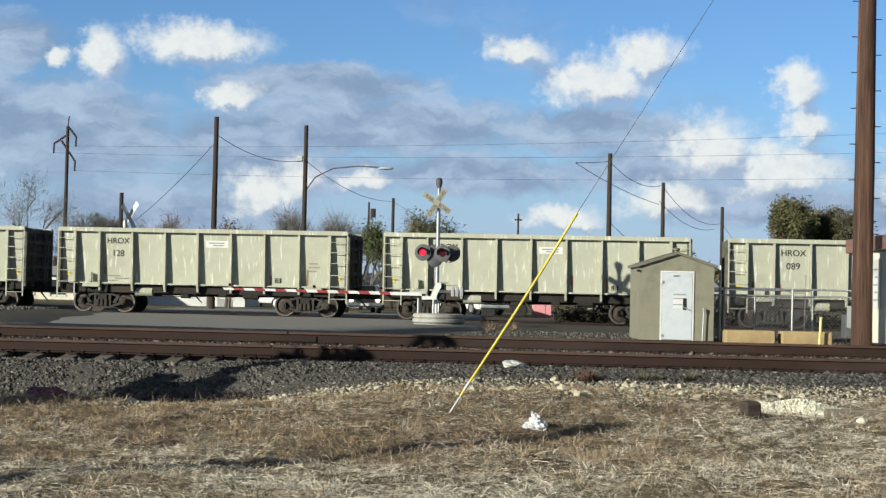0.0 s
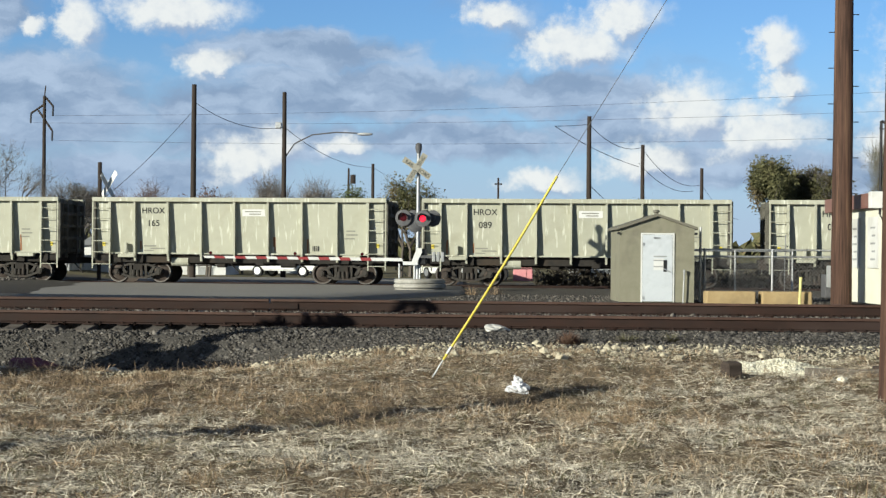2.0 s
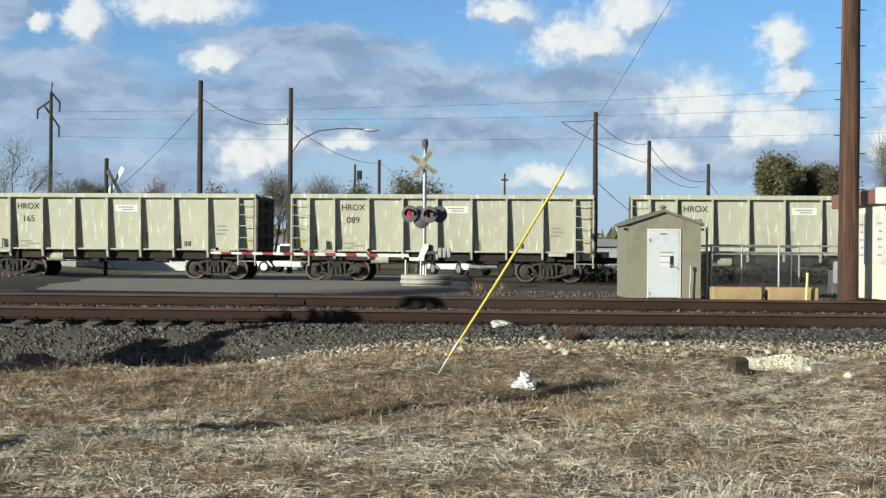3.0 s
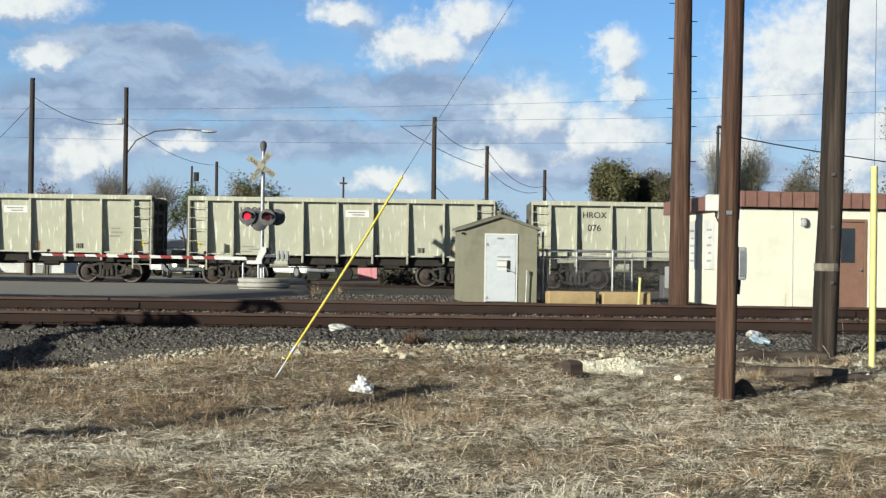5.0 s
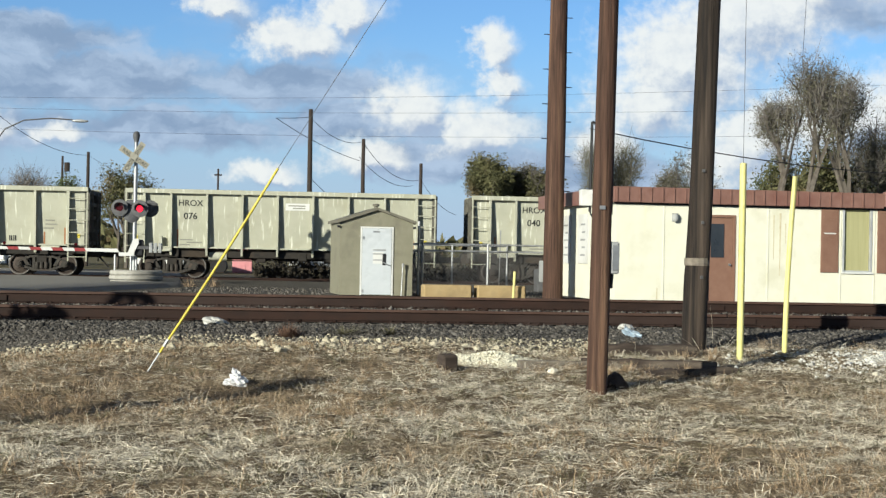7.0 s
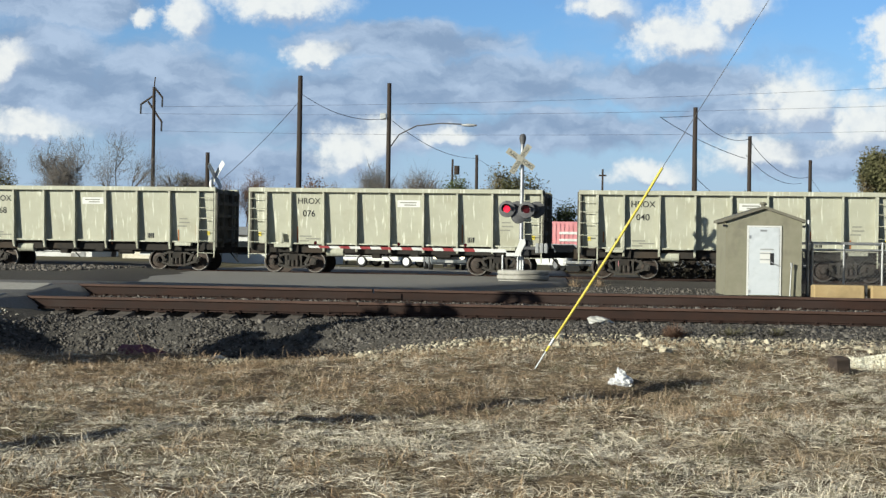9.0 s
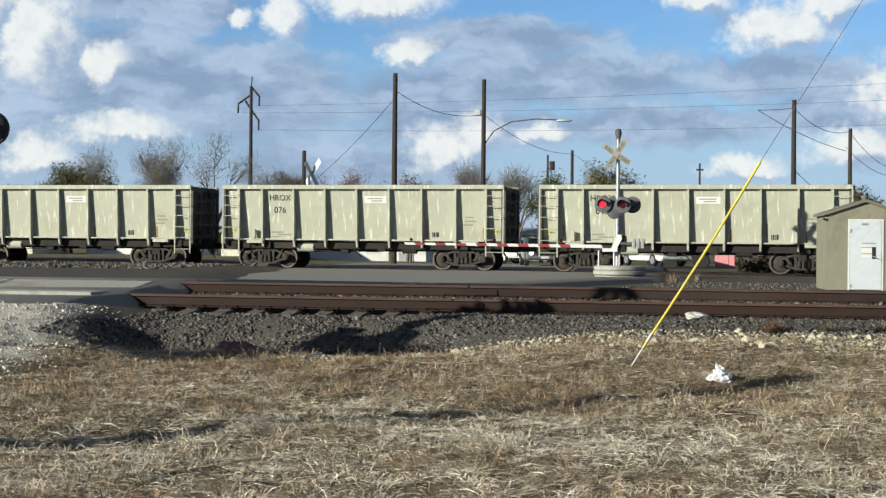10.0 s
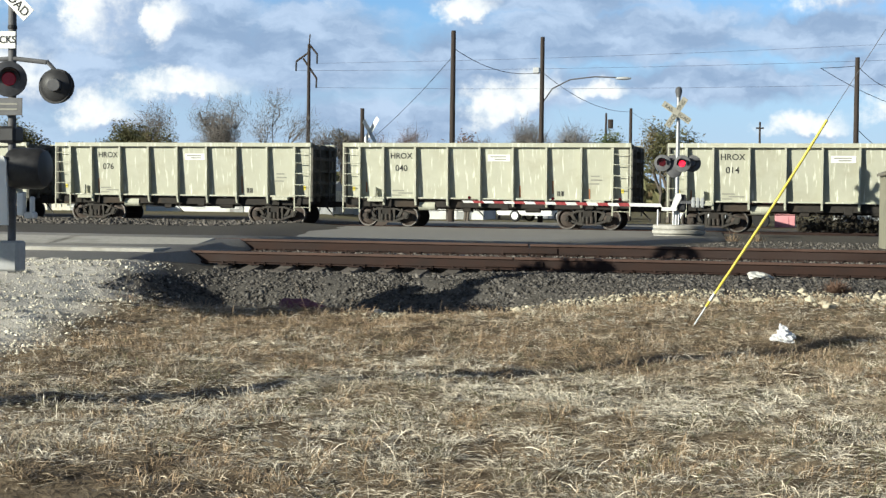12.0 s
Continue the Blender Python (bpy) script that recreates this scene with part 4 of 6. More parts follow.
# ---- crossing signals ----
def flasher(sig, x, y, z, r, face, lit_first=None, name="flasher"):
    """A round target with a hood and a lens; face is the pose that turns -y to the viewer."""
    fl = new(name)
    fl.parent, fl.matrix_local = sig, pose(x, y, z) @ face
    fl.empty_display_size = 0.1
    tgt = lathe(bmesh.new(), [(r * 0.96, 0.0), (r, 0.012), (r * 0.97, 0.03), (r * 0.5, 0.05)], 24, pose(0, 0, 0, 90, 0, 0))
    part("target", tgt, HOOD, fl, "round dark grey target", smooth=True)
    part("housing", rod(bmesh.new(), (0, 0.02, 0), (0, 0.22, 0), r * 0.45, r * 0.35, 14), HOOD, fl)
    bm = bmesh.new()
    n, R, dep = 16, r * 0.60, r * 0.95
    for k in range(n):
        a0, a1 = math.radians(-20 + 220 * k / n), math.radians(-20 + 220 * (k + 1) / n)
        for rr in (R, R - 0.012):
            v = [bm.verts.new((q * math.cos(t), -d, q * math.sin(t))) for q, t, d in
                 ((rr, a0, 0.0), (rr, a1, 0.0), (rr, a1, dep * (0.45 + 0.55 * max(0, math.sin(a1)))), (rr, a0, dep * (0.45 + 0.55 * max(0, math.sin(a0)))))]
            bm.faces.new(v)
    part("hood", bm, HOOD, fl, "dark visor over the lens")
    me_bm = lathe(bmesh.new(), [(r * 0.34, -0.006), (r * 0.39, 0.0), (r * 0.34, 0.006)], 20, pose(0, 0, 0, 90, 0, 0))
    lens = part("lens", me_bm, LENS, fl, "red lens", smooth=False)
    lens.matrix_local = pose(0, -0.07 - r * 0.46 * 0, 0)
    lens.data.materials.append(GLOW)
    for p in lens.data.polygons:
        p.material_index = 1 if p.center.y < -0.002 else 0
    return lens


def blade(sig, name, text_l, text_r, length, width, m, tint, gap=0.0, back=False):
    b = part(name, box(bmesh.new(), -length / 2, length / 2, -width / 2, width / 2, -0.004, 0.004), tint, sig)
    b.matrix_local = m
    if not back:
        for t, x in ((text_l, -length * 0.26), (text_r, length * 0.26)):
            if t:
                w = lettering("lettering", t, width * 0.82, INK, b, pose(x, -0.01, 0.006), "black letters")
                w.scale = (min(1.0, length * 0.44 / max(w.dimensions.x, 0.01)), 1, 1)
    return b


def far_signal():
    s = thing("crossing_signal", pose(-1.25, 51.5, 0.32), "lowered gate with red flashers and crossbuck on silver mast", "crossing signal")
    part("mast", rod(bmesh.new(), (0, 0, 0.3), (0, 0, 5.02), 0.075, 0.065, 14), STEEL, s, "silver steel mast", smooth=True)
    bm = lathe(bmesh.new(), [(0.07, 0), (0.08, 0.04), (0.11, 0.14), (0.12, 0.22), (0.10, 0.31), (0.05, 0.36)], 16, pose(0, 0, 4.82))
    part("bell", bm, HOOD, s, "dark grey bell at the mast's top", smooth=True)
    up = pose(-0.06, -0.14, 4.30, 90, 0, -12)
    blade(s, "crossbuck_blade", "RAIL", "ROAD", 1.14, 0.21, up @ pose(0, 0, 0.0, 0, 0, -34), SIGN)
    blade(s, "crossbuck_blade", "CROS", "SING", 1.14, 0.21, up @ pose(0, 0, 0.014, 0, 0, 57), SIGN)
    part("sign_clamp", box(bmesh.new(), -0.08, 0.08, -0.12, 0.06, 4.2, 4.4), STEEL, s)
    arm = part("flasher_arm", rod(bmesh.new(), (-0.52, -0.05, 2.72), (0.75, 0.05, 2.72), 0.04, n=8), HOOD, s)
    lenses = []
    for x, y, z in ((-0.50, -0.12, 2.58), (0.17, -0.16, 2.56)):
        lenses.append(flasher(s, x, y, z, 0.29, pose(0, 0, 0, 0, 0, -8)))
    flasher(s, 0.50, 0.24, 2.58, 0.29, pose(0, 0, 0, 0, 0, 172), name="rear_flasher")
    flasher(s, -0.16, 0.22, 2.58, 0.29, pose(0, 0, 0, 0, 0, 172), name="rear_flasher")
    part("junction_drum", lathe(bmesh.new(), [(0.24, 0), (0.27, 0.02), (0.27, 0.12), (0.2, 0.16)], 20, pose(-0.10, 0.06, 2.35, 90, 0, 0)), HOOD, s, "dark grey junction drum", smooth=True)
    mech = part("gate_mechanism", box(bmesh.new(), 0.02, 0.32, -0.30, 0.14, 0.95, 1.52, 0.05), BLACK, s, "black gate motor box")
    part("mechanism_lid", rod(bmesh.new(), (0.17, -0.31, 1.36), (0.17, 0.15, 1.36), 0.16, n=14), BLACK, mech)
    cw = part("counterweight_arm", box(bmesh.new(), 0.05, 0.95, -0.38, -0.33, 1.20, 1.30), HOOD, s)
    for k in range(3):
        part("counterweight", box(bmesh.new(), 0.50 + 0.15 * k, 0.62 + 0.15 * k, -0.42, -0.28, 1.08, 1.42, 0.02), GREY, s)
    br = bmesh.new()
    prism(br, [(-0.50, 1.08), (-0.20, 1.08), (-0.02, 1.55), (0.14, 1.55), (0.16, 1.40), (-0.06, 0.96), (-0.50, 0.96)], "y", -0.40, -0.34)
    part("arm_bracket", br, WHITE, s, "white cranked arm bracket")
    n, x0, x1 = 19, -0.48, -7.3
    for k in range(n):
        a, b = x0 + (x1 - x0) * k / n, x0 + (x1 - x0) * (k + 1) / n
        taper = 1 - 0.35 * k / n
        mt = RED if (k % 2 and k > 1) else WHITE
        nm = "red_stripe" if mt is RED else "gate_arm"
        bm = bmesh.new()
        sh = 0.06
        za, zb = 1.14 + 0.04 * k / n, 1.14 + 0.04 * (k + 1) / n
        prism(bm, [(a, za - 0.058 * taper), (b, zb - 0.058 * taper), (b - sh, zb + 0.058 * taper), (a - sh, za + 0.058 * taper)], "y", -0.40, -0.36)
        part(nm, bm, mt, s)
    for x in (-1.9, -4.2, -7.1):
        lp = part("arm_lamp", rod(bmesh.new(), (x, -0.43, 1.32), (x, -0.33, 1.32), 0.055, n=12), LENS, s, "small red arm lamp")
    for x, y in ((-0.62, -0.3), (-0.10, -0.34), (0.08, -0.1)):
        part("leg", rod(bmesh.new(), (x, y, 0.42), (x, y, 1.0), 0.035, n=8), STEEL, s)
    for z0, z1, r in ((0.0, 0.17, 0.86), (0.17, 0.33, 0.90), (0.33, 0.49, 0.88)):
        part("base_ring", lathe(bmesh.new(), [(r - 0.03, z0), (r, z0 + 0.03), (r, z1 - 0.04), (r - 0.05, z1 - 0.004)], 32, pose(0.08, 0, 0)), CONCRETE, s, "ridged grey base ring", smooth=True)
    return lenses


FLASHERS = far_signal()


def back_crossbuck():
    s = thing("crossing_sign", pose(-15.77, 66.15, 0.2), "steel post with the bare back of a white crossbuck", "crossing sign")
    part("post", rod(bmesh.new(), (0, 0, 0), (0, 0, 5.47), 0.09, n=10), POLE_FAR, s)
    up = pose(0.42, 0.0, 4.5, 90, 0, -40)
    blade(s, "crossbuck_blade", "", "", 1.45, 0.26, up @ pose(0, 0, 0, 0, 0, 46), WHITE, back=True)
    blade(s, "crossbuck_blade", "", "", 1.45, 0.26, pose(0.35, 0.02, 4.4, 90, 0, 70) @ pose(0, 0, 0, 0, 0, -44), WHITE, back=True)


back_crossbuck()


def near_signal():
    s = thing("crossing_signal", pose(-8.38, 16.8, 0.575) @ Matrix.Scale(0.8, 4), "crossing signal with crossbuck, flashers and gate gear by the gravel", "crossing signal")
    part("mast", rod(bmesh.new(), (0, 0, 0), (0, 0, 4.7), 0.062, n=14), HOOD, s, "dark grey steel mast", smooth=True)
    up = pose(-0.12, -0.10, 4.28, 90, 0, 0)
    blade(s, "crossbuck_blade", "RAIL", "ROAD", 1.22, 0.23, up @ pose(0, 0, 0, 0, 0, -45), WHITE)
    blade(s, "crossbuck_blade", "CROS", "SING", 1.22, 0.23, up @ pose(0, 0, -0.014, 0, 0, 45), WHITE)
    pl = part("track_sign", box(bmesh.new(), -0.36, 0.10, -0.10, -0.09, 3.36, 3.62, 0.006), WHITE, s, "white plate with black letters")
    lettering("lettering", "TRACKS", 0.15, INK, pl, pose(-0.17, -0.106, 3.49, 90, 0, 0), "black letters")
    part("sign_band", lathe(bmesh.new(), [(0.066, 0), (0.07, 0.01), (0.07, 0.05), (0.066, 0.06)], 14, pose(0, 0, 3.66)), BLACK, s)
    part("lamp_arm", rod(bmesh.new(), (0.02, -0.02, 3.22), (0.56, -0.02, 3.16), 0.035, n=8), HOOD, s)
    part("lamp_yoke", rod(bmesh.new(), (0.56, -0.02, 3.18), (0.68, 0.0, 3.05), 0.03, n=8), HOOD, s)
    lens = flasher(s, 0.02, -0.16, 2.90, 0.27, pose(0, 0, 0, 0, 0, 30))
    lens.data.materials[1] = LENS_LIT
    flasher(s, 0.71, 0.02, 2.81, 0.26, pose(0, 0, 0, 0, 0, 190), name="rear_flasher")
    part("rim_plate", lathe(bmesh.new(), [(0.255, 0), (0.262, 0.01), (0.255, 0.02)], 28, pose(0.70, -0.02, 2.80, 90, 0, 0)), BLACK, s, "steel back of the rear target", smooth=True)
    part("rear_cap", lathe(bmesh.new(), [(0.22, 0), (0.235, 0.02), (0.17, 0.07), (0.05, 0.09)], 24, pose(0.71, -0.03, 2.81, 90, 0, 0)), BLACK, s, "dark round lamp back", smooth=True)
    pl2 = part("small_plate", box(bmesh.new(), -0.32, 0.24, -0.16, -0.15, 2.36, 2.62, 0.005), HOOD, s, "dark weathered plate")
    for z in (2.53, 2.45):
        part("text_bar", box(bmesh.new(), -0.2, 0.16, -0.165, -0.16, z - 0.012, z + 0.012), FADED, pl2)
    part("junction_box", box(bmesh.new(), -0.16, 0.12, -0.16, 0.16, 1.95, 2.2, 0.04), BLACK, s)
    part("gate_mechanism", lathe(bmesh.new(), [(0.20, 0), (0.28, 0.03), (0.31, 0.10), (0.31, 0.50), (0.27, 0.58), (0.12, 0.62)], 20, pose(-0.04, 0, 1.57, 0, 90, 0)), BLACK, s, "black barrel-shaped gate motor", smooth=True)
    br = bmesh.new()
    prism(br, [(-0.3, 1.75), (0.02, 1.75), (0.07, 1.65), (0.09, 0.72), (-0.3, 0.72)], "y", -0.33, -0.28)
    part("arm_bracket", br, WHITE, s, "white gate arm bracket")
    part("bolt_block", box(bmesh.new(), 0.22, 0.34, -0.3, -0.2, 0.86, 1.22, 0.02), SILVER, s)
    part("bolt_block", box(bmesh.new(), 0.34, 0.52, -0.3, -0.2, 0.82, 0.92, 0.02), SILVER, s)
    part("bolt_block", box(bmesh.new(), 0.42, 0.48, -0.3, -0.2, 0.82, 1.15, 0.02), SILVER, s)
    part("lamp_arm", rod(bmesh.new(), (-0.02, -0.02, 3.22), (-0.70, -0.02, 3.16), 0.035, n=8), HOOD, s)
    flasher(s, -0.68, -0.10, 2.86, 0.27, pose(0, 0, 0, 0, 0, 30)).data.materials[1] = LENS
    part("counterweight_arm", box(bmesh.new(), -0.9, 0.1, 0.26, 0.32, 1.5, 1.62), HOOD, s)
    for k in range(3):
        part("counterweight", box(bmesh.new(), -0.95 + 0.16 * k, -0.82 + 0.16 * k, 0.18, 0.40, 1.3, 1.85, 0.02), GREY, s)
    part("base_casting", box(bmesh.new(), -0.16, 0.16, -0.16, 0.16, 0.02, 0.48, 0.03), GREY, s, "grey base casting")


near_signal()


# Out of view: added only to throw the dark shadow into the ditch.
def sign_board():
    b = thing("sign_board", pose(-14.7, 10.67, float(land(-14.7, 10.67)), 0, 0, SUN_AZ + 90), "unseen grey board on two steel posts, added to shade the ditch", "sign board")
    part("board", box(bmesh.new(), -1.05, 1.05, -0.03, 0.03, 3.15, 4.35, 0.01), GREY, b)
    for x in (-0.8, 0.8):
        part("post", rod(bmesh.new(), (x, 0.08, -0.2), (x, 0.08, 4.2), 0.045, n=10), STEEL, b)
    for z in (3.4, 4.1):
        part("batten", box(bmesh.new(), -1.0, 1.0, 0.032, 0.07, z - 0.04, z + 0.04), STEEL, b)


sign_board()

# ---- signal bungalow ----
def bungalow():
    s = thing("signal_bungalow", pose(5.58, 41.0, 0.36), "tan steel signal hut with a gabled roof and pale blue-white door", "hut")
    w, d, h, pk = 1.02, 2.4, 2.02, 2.36
    part("front_wall", prism(bmesh.new(), [(-w, 0), (w, 0), (w, h), (0, pk), (-w, h)], "y", 0, 0.05), SHED, s)
    part("rear_wall", prism(bmesh.new(), [(-w, 0), (w, 0), (w, h), (0, pk), (-w, h)], "y", d - 0.05, d), SHED, s)
    for x in (-w, w - 0.05):
        part("side_wall", box(bmesh.new(), x + 0.002, x + 0.048, 0.052, d - 0.052, 0, h - 0.01), SHED, s)
    for sx in (-1, 1):
        part("roof_slope", prism(bmesh.new(), [(0, pk + 0.0), (0, pk + 0.075), (sx * 1.1, h + 0.05), (sx * 1.1, h - 0.03)], "y", -0.10, d + 0.1), SHED_ROOF, s, "olive-grey roof")
        part("lifting_lug", box(bmesh.new(), sx * 1.06 - 0.04, sx * 1.06 + 0.04, -0.06, 0.06, h - 0.16, h - 0.10, 0.01), BLACK, s)
    part("roof_vent", lathe(bmesh.new(), [(0.06, 0), (0.06, 0.06), (0.10, 0.07), (0.09, 0.12), (0.03, 0.14)], 12, pose(0.0, 0.25, pk + 0.05)), SHED_ROOF, s, smooth=True)
    x0, x1 = -0.41, 0.43
    fr = bmesh.new()
    for a, b, c, e in ((x0 - 0.04, x0, 0, 1.90), (x1, x1 + 0.04, 0, 1.90), (x0, x1, 1.86, 1.90)):
        box(fr, a, b, -0.03, -0.002, c, e)
    part("door_frame", fr, WHITE, s, "pale door frame")
    door = part("door", box(bmesh.new(), x0 + 0.008, x1 - 0.008, -0.028, -0.004, 0.02, 1.855, 0.006), SHED_DOOR, s, "pale blue-white steel door")
    part("handle", rod(bmesh.new(), (0.36, -0.10, 0.83), (0.18, -0.08, 0.92), 0.014, n=6), STEEL, door)
    part("handle_plate", box(bmesh.new(), 0.17, 0.27, -0.045, -0.03, 0.84, 1.16, 0.008), BLACK, door)
    pl = part("notice_plate", box(bmesh.new(), -0.10, 0.20, -0.034, -0.029, 0.88, 1.20), WHITE, door)
    for z, q in ((1.26, 0.36), (1.15, 0.3), (0.98, 0.3)):
        part("text_bar", box(bmesh.new(), -0.10, -0.10 + q, -0.04, -0.0345, z - 0.018, z + 0.018), GREY, door)
    part("name_plate", box(bmesh.new(), -0.1, 0.08, -0.034, -0.029, 1.74, 1.79), STEEL, door)
    for z in (0.08, 1.55):
        part("hinge", box(bmesh.new(), x0, x0 + 0.06, -0.04, -0.028, z, z + 0.08), STEEL, door)
    part("stub_pipe", rod(bmesh.new(), (0.70, -0.12, 0), (0.73, -0.12, 0.82), 0.02, n=8), STEEL, s)
    part("pipe_cap", rod(bmesh.new(), (0.73, -0.12, 0.80), (0.73, -0.12, 0.90), 0.035, n=8), GREY, s)


bungalow()


# ---- chain-link enclosure ----
def fence():
    f = thing("chain_link_fence", pose(7.05, 42.0, 0.36), "galvanised chain-link fence with pipe rails", "fence")
    runs = (((0, 0), (3.6, 0.0)), ((0, 0), (0, 5.0)), ((0, 5.0), (3.6, 5.0)))
    for x, y in ((0, 0), (1.9, 0.0), (3.6, 0.0), (0, 2.5), (0, 5.0), (1.8, 5.0), (3.6, 5.0)):
        part("post", rod(bmesh.new(), (x, y, 0), (x, y, 1.5), 0.032, n=8), STEEL, f)
    part("tall_post", rod(bmesh.new(), (-0.12, 0.0, 0), (-0.12, 0.0, 2.1), 0.035, n=8), STEEL, f)
    part("thin_post", rod(bmesh.new(), (2.25, 0.05, 0), (2.28, 0.05, 1.9), 0.016, n=6), STEEL, f)
    for (a, b), (c, e) in runs:
        for z in (1.47, 1.28):
            part("rail", rod(bmesh.new(), (a, b, z), (c, e, z), 0.026, n=6), STEEL, f)
        bm = bmesh.new()
        p, q = Vector((a, b, 0.08)), Vector((c, e, 0.08))
        L = (q - p).length
        u = (q - p) / L
        st = 0.105
        k = -1.25
        while k < L:
            for s in (1, -1):
                s0, s1 = (k, k + 1.2) if s > 0 else (k + 1.2, k)
                z0, z1 = 0.0, 1.2
                if s0 < 0:
                    z0 += -s0 if s > 0 else 0
                    s0 = max(s0, 0)
                a0, a1 = max(0, min(L, s0)), max(0, min(L, s1))
                if s > 0:
                    z0, z1 = a0 - k, a1 - k
                else:
                    z0, z1 = 1.2 - (a0 - k), 1.2 - (a1 - k)
                if abs(a1 - a0) > 0.02:
                    rod(bm, p + u * a0 + Vector((0, 0, z0)), p + u * a1 + Vector((0, 0, z1)), 0.0045, n=3, caps=False)
            k += st
        w = part("mesh_wire", bm, DARKWIRE, f)
        w["kind"] = "stuff"


fence()


def clay_block(x, y, w, lab="tan weathered concrete block on the ground by the fence"):
    b = part("barrier_block", box(bmesh.new(), -w / 2, w / 2, -0.3, 0.3, 0, 0.36, 0.03), CLAY)
    b.matrix_world = pose(x, y, 0.34, 0, 0, -1)
    tagged(b, lab, "block", "blocks by the fence")


clay_block(7.42, 40.2, 1.32)
clay_block(8.92, 40.2, 1.34)
yp = thing("marker_post", pose(9.19, 39.7, 0.34), "short pale yellow plastic marker post", "marker post")
part("post", rod(bmesh.new(), (0, 0, 0), (0.03, 0, 0.72), 0.035, n=8), PALE_YELLOW, yp, smooth=True)
part("cap", rod(bmesh.new(), (0.03, 0, 0.70), (0.03, 0, 0.76), 0.04, n=8), PALE_YELLOW, yp)


# ---- the site office ----
def office():
    o = thing("site_office", pose(10.62, 34.9, 0.46), "cream portable office with a ribbed maroon roof edge and shutters", "portable building")
    L, D, H = 8.42, 7.2, 2.44
    tilt = 0.02
    # front wall in panels round the door and the window
    dx0, dx1, dz = 2.32, 3.02, 2.14
    wx0, wx1, wz0, wz1 = 5.87, 6.66, 0.82, 2.40
    spans = ((0, dx0, 0, H), (dx0, dx1, dz, H), (dx1, wx0, 0, H), (wx0, wx1, 0, wz0), (wx0, wx1, wz1, H), (wx1, L, 0, H))
    for a, b, c, e in spans:
        part("front_panel", box(bmesh.new(), a, b, 0, 0.10, c, e), CREAM, o)
    for x in (1.2, 3.9, 5.82, 6.72, 7.4):
        part("seam_batten", box(bmesh.new(), x - 0.015, x + 0.015, -0.012, -0.001, 0, H), CREAM, o)
    part("side_wall", box(bmesh.new(), 0, 0.10, 0.102, D - 0.102, 0, H), CREAM, o)
    part("side_wall", box(bmesh.new(), L - 0.10, L, 0.102, D - 0.102, 0, H), CREAM, o)
    part("rear_wall", box(bmesh.new(), 0, L, D - 0.10, D, 0, H), CREAM, o)
    part("roof", box(bmesh.new(), -0.05, L + 1.6, -0.05, D + 0.05, H + 0.05, H + 0.30), MAROON, o)
    part("fascia", box(bmesh.new(), -0.12, 6.9, -0.16, -0.06, H - 0.02, H + 0.36, 0.01), MAROON, o, "ribbed maroon fascia")
    part("fascia", box(bmesh.new(), 6.9, L + 1.7, -0.20, -0.06, H + 0.02, H + 0.40, 0.01), MAROON, o, "plain maroon fascia")
    part("fascia", box(bmesh.new(), -0.16, -0.06, -0.05, D + 0.1, H - 0.02, H + 0.36, 0.01), MAROON, o)
    x = -0.05
    while x < 6.85:
        part("fascia_rib", box(bmesh.new(), x - 0.012, x + 0.012, -0.185, -0.16, H - 0.01, H + 0.35), MAROON, o)
        x += 0.29
    part("drip_edge", box(bmesh.new(), -0.1, L + 0.1, -0.055, 0.0, H - 0.06, H - 0.02), BLACK, o)
    # door
    fr = bmesh.new()
    for a, b, c, e in ((dx0 - 0.03, dx0 + 0.03, 0, dz + 0.03), (dx1 - 0.03, dx1 + 0.03, 0, dz + 0.03), (dx0 + 0.03, dx1 - 0.03, dz - 0.03, dz + 0.03)):
        box(fr, a, b, -0.02, 0.06, c, e)
    part("door_frame", fr, DOOR_BROWN, o)
    d = part("door", box(bmesh.new(), dx0 + 0.034, dx1 - 0.034, 0.02, 0.06, 0.01, dz - 0.034), DOOR_BROWN, o, "brown door with a dark pane")
    part("door_pane", box(bmesh.new(), dx0 + 0.10, dx0 + 0.44, 0.008, 0.019, 1.12, 1.95), DARKGLASS, d)
    part("door_knob", rod(bmesh.new(), (dx1 - 0.12, -0.05, 0.95), (dx1 - 0.12, 0.02, 0.95), 0.03, n=10), STEEL, d)
    # window with drawn blind and shutters
    wn = part("window", box(bmesh.new(), wx0, wx1, 0.075, 0.085, wz0, wz1), DARKGLASS, o)
    part("blind", box(bmesh.new(), wx0 + 0.06, wx1 - 0.06, 0.045, 0.062, wz0 + 0.04, wz1 - 0.02), BLIND, wn, "olive-yellow drawn blind")
    fr = bmesh.new()
    for a, b, c, e in ((wx0, wx0 + 0.05, wz0, wz1), (wx1 - 0.05, wx1, wz0, wz1), (wx0 + 0.05, wx1 - 0.05, wz0, wz0 + 0.04)):
        box(fr, a, b, -0.02, 0.07, c, e)
    part("window_frame", fr, SILVER, wn)
    part("window_sill", box(bmesh.new(), wx0 - 0.03, wx1 + 0.03, -0.05, -0.021, wz0 - 0.04, wz0), WHITE, wn)
    for a, b in ((5.29, 5.76), (6.80, 7.30)):
        sh = part("shutter", box(bmesh.new(), a, b, -0.03, -0.002, 0.80, 2.42, 0.006), DOOR_BROWN, o, "brown louvred shutter")
        for k in range(24):
            z = 0.86 + k * 0.063
            part("slat", box(bmesh.new(), a + 0.05, b - 0.05, -0.04, -0.031, z, z + 0.045), DOOR_BROWN, sh)
    part("shutter_plate", box(bmesh.new(), 5.36, 5.68, -0.05, -0.041, 1.76, 1.79), WHITE, o)
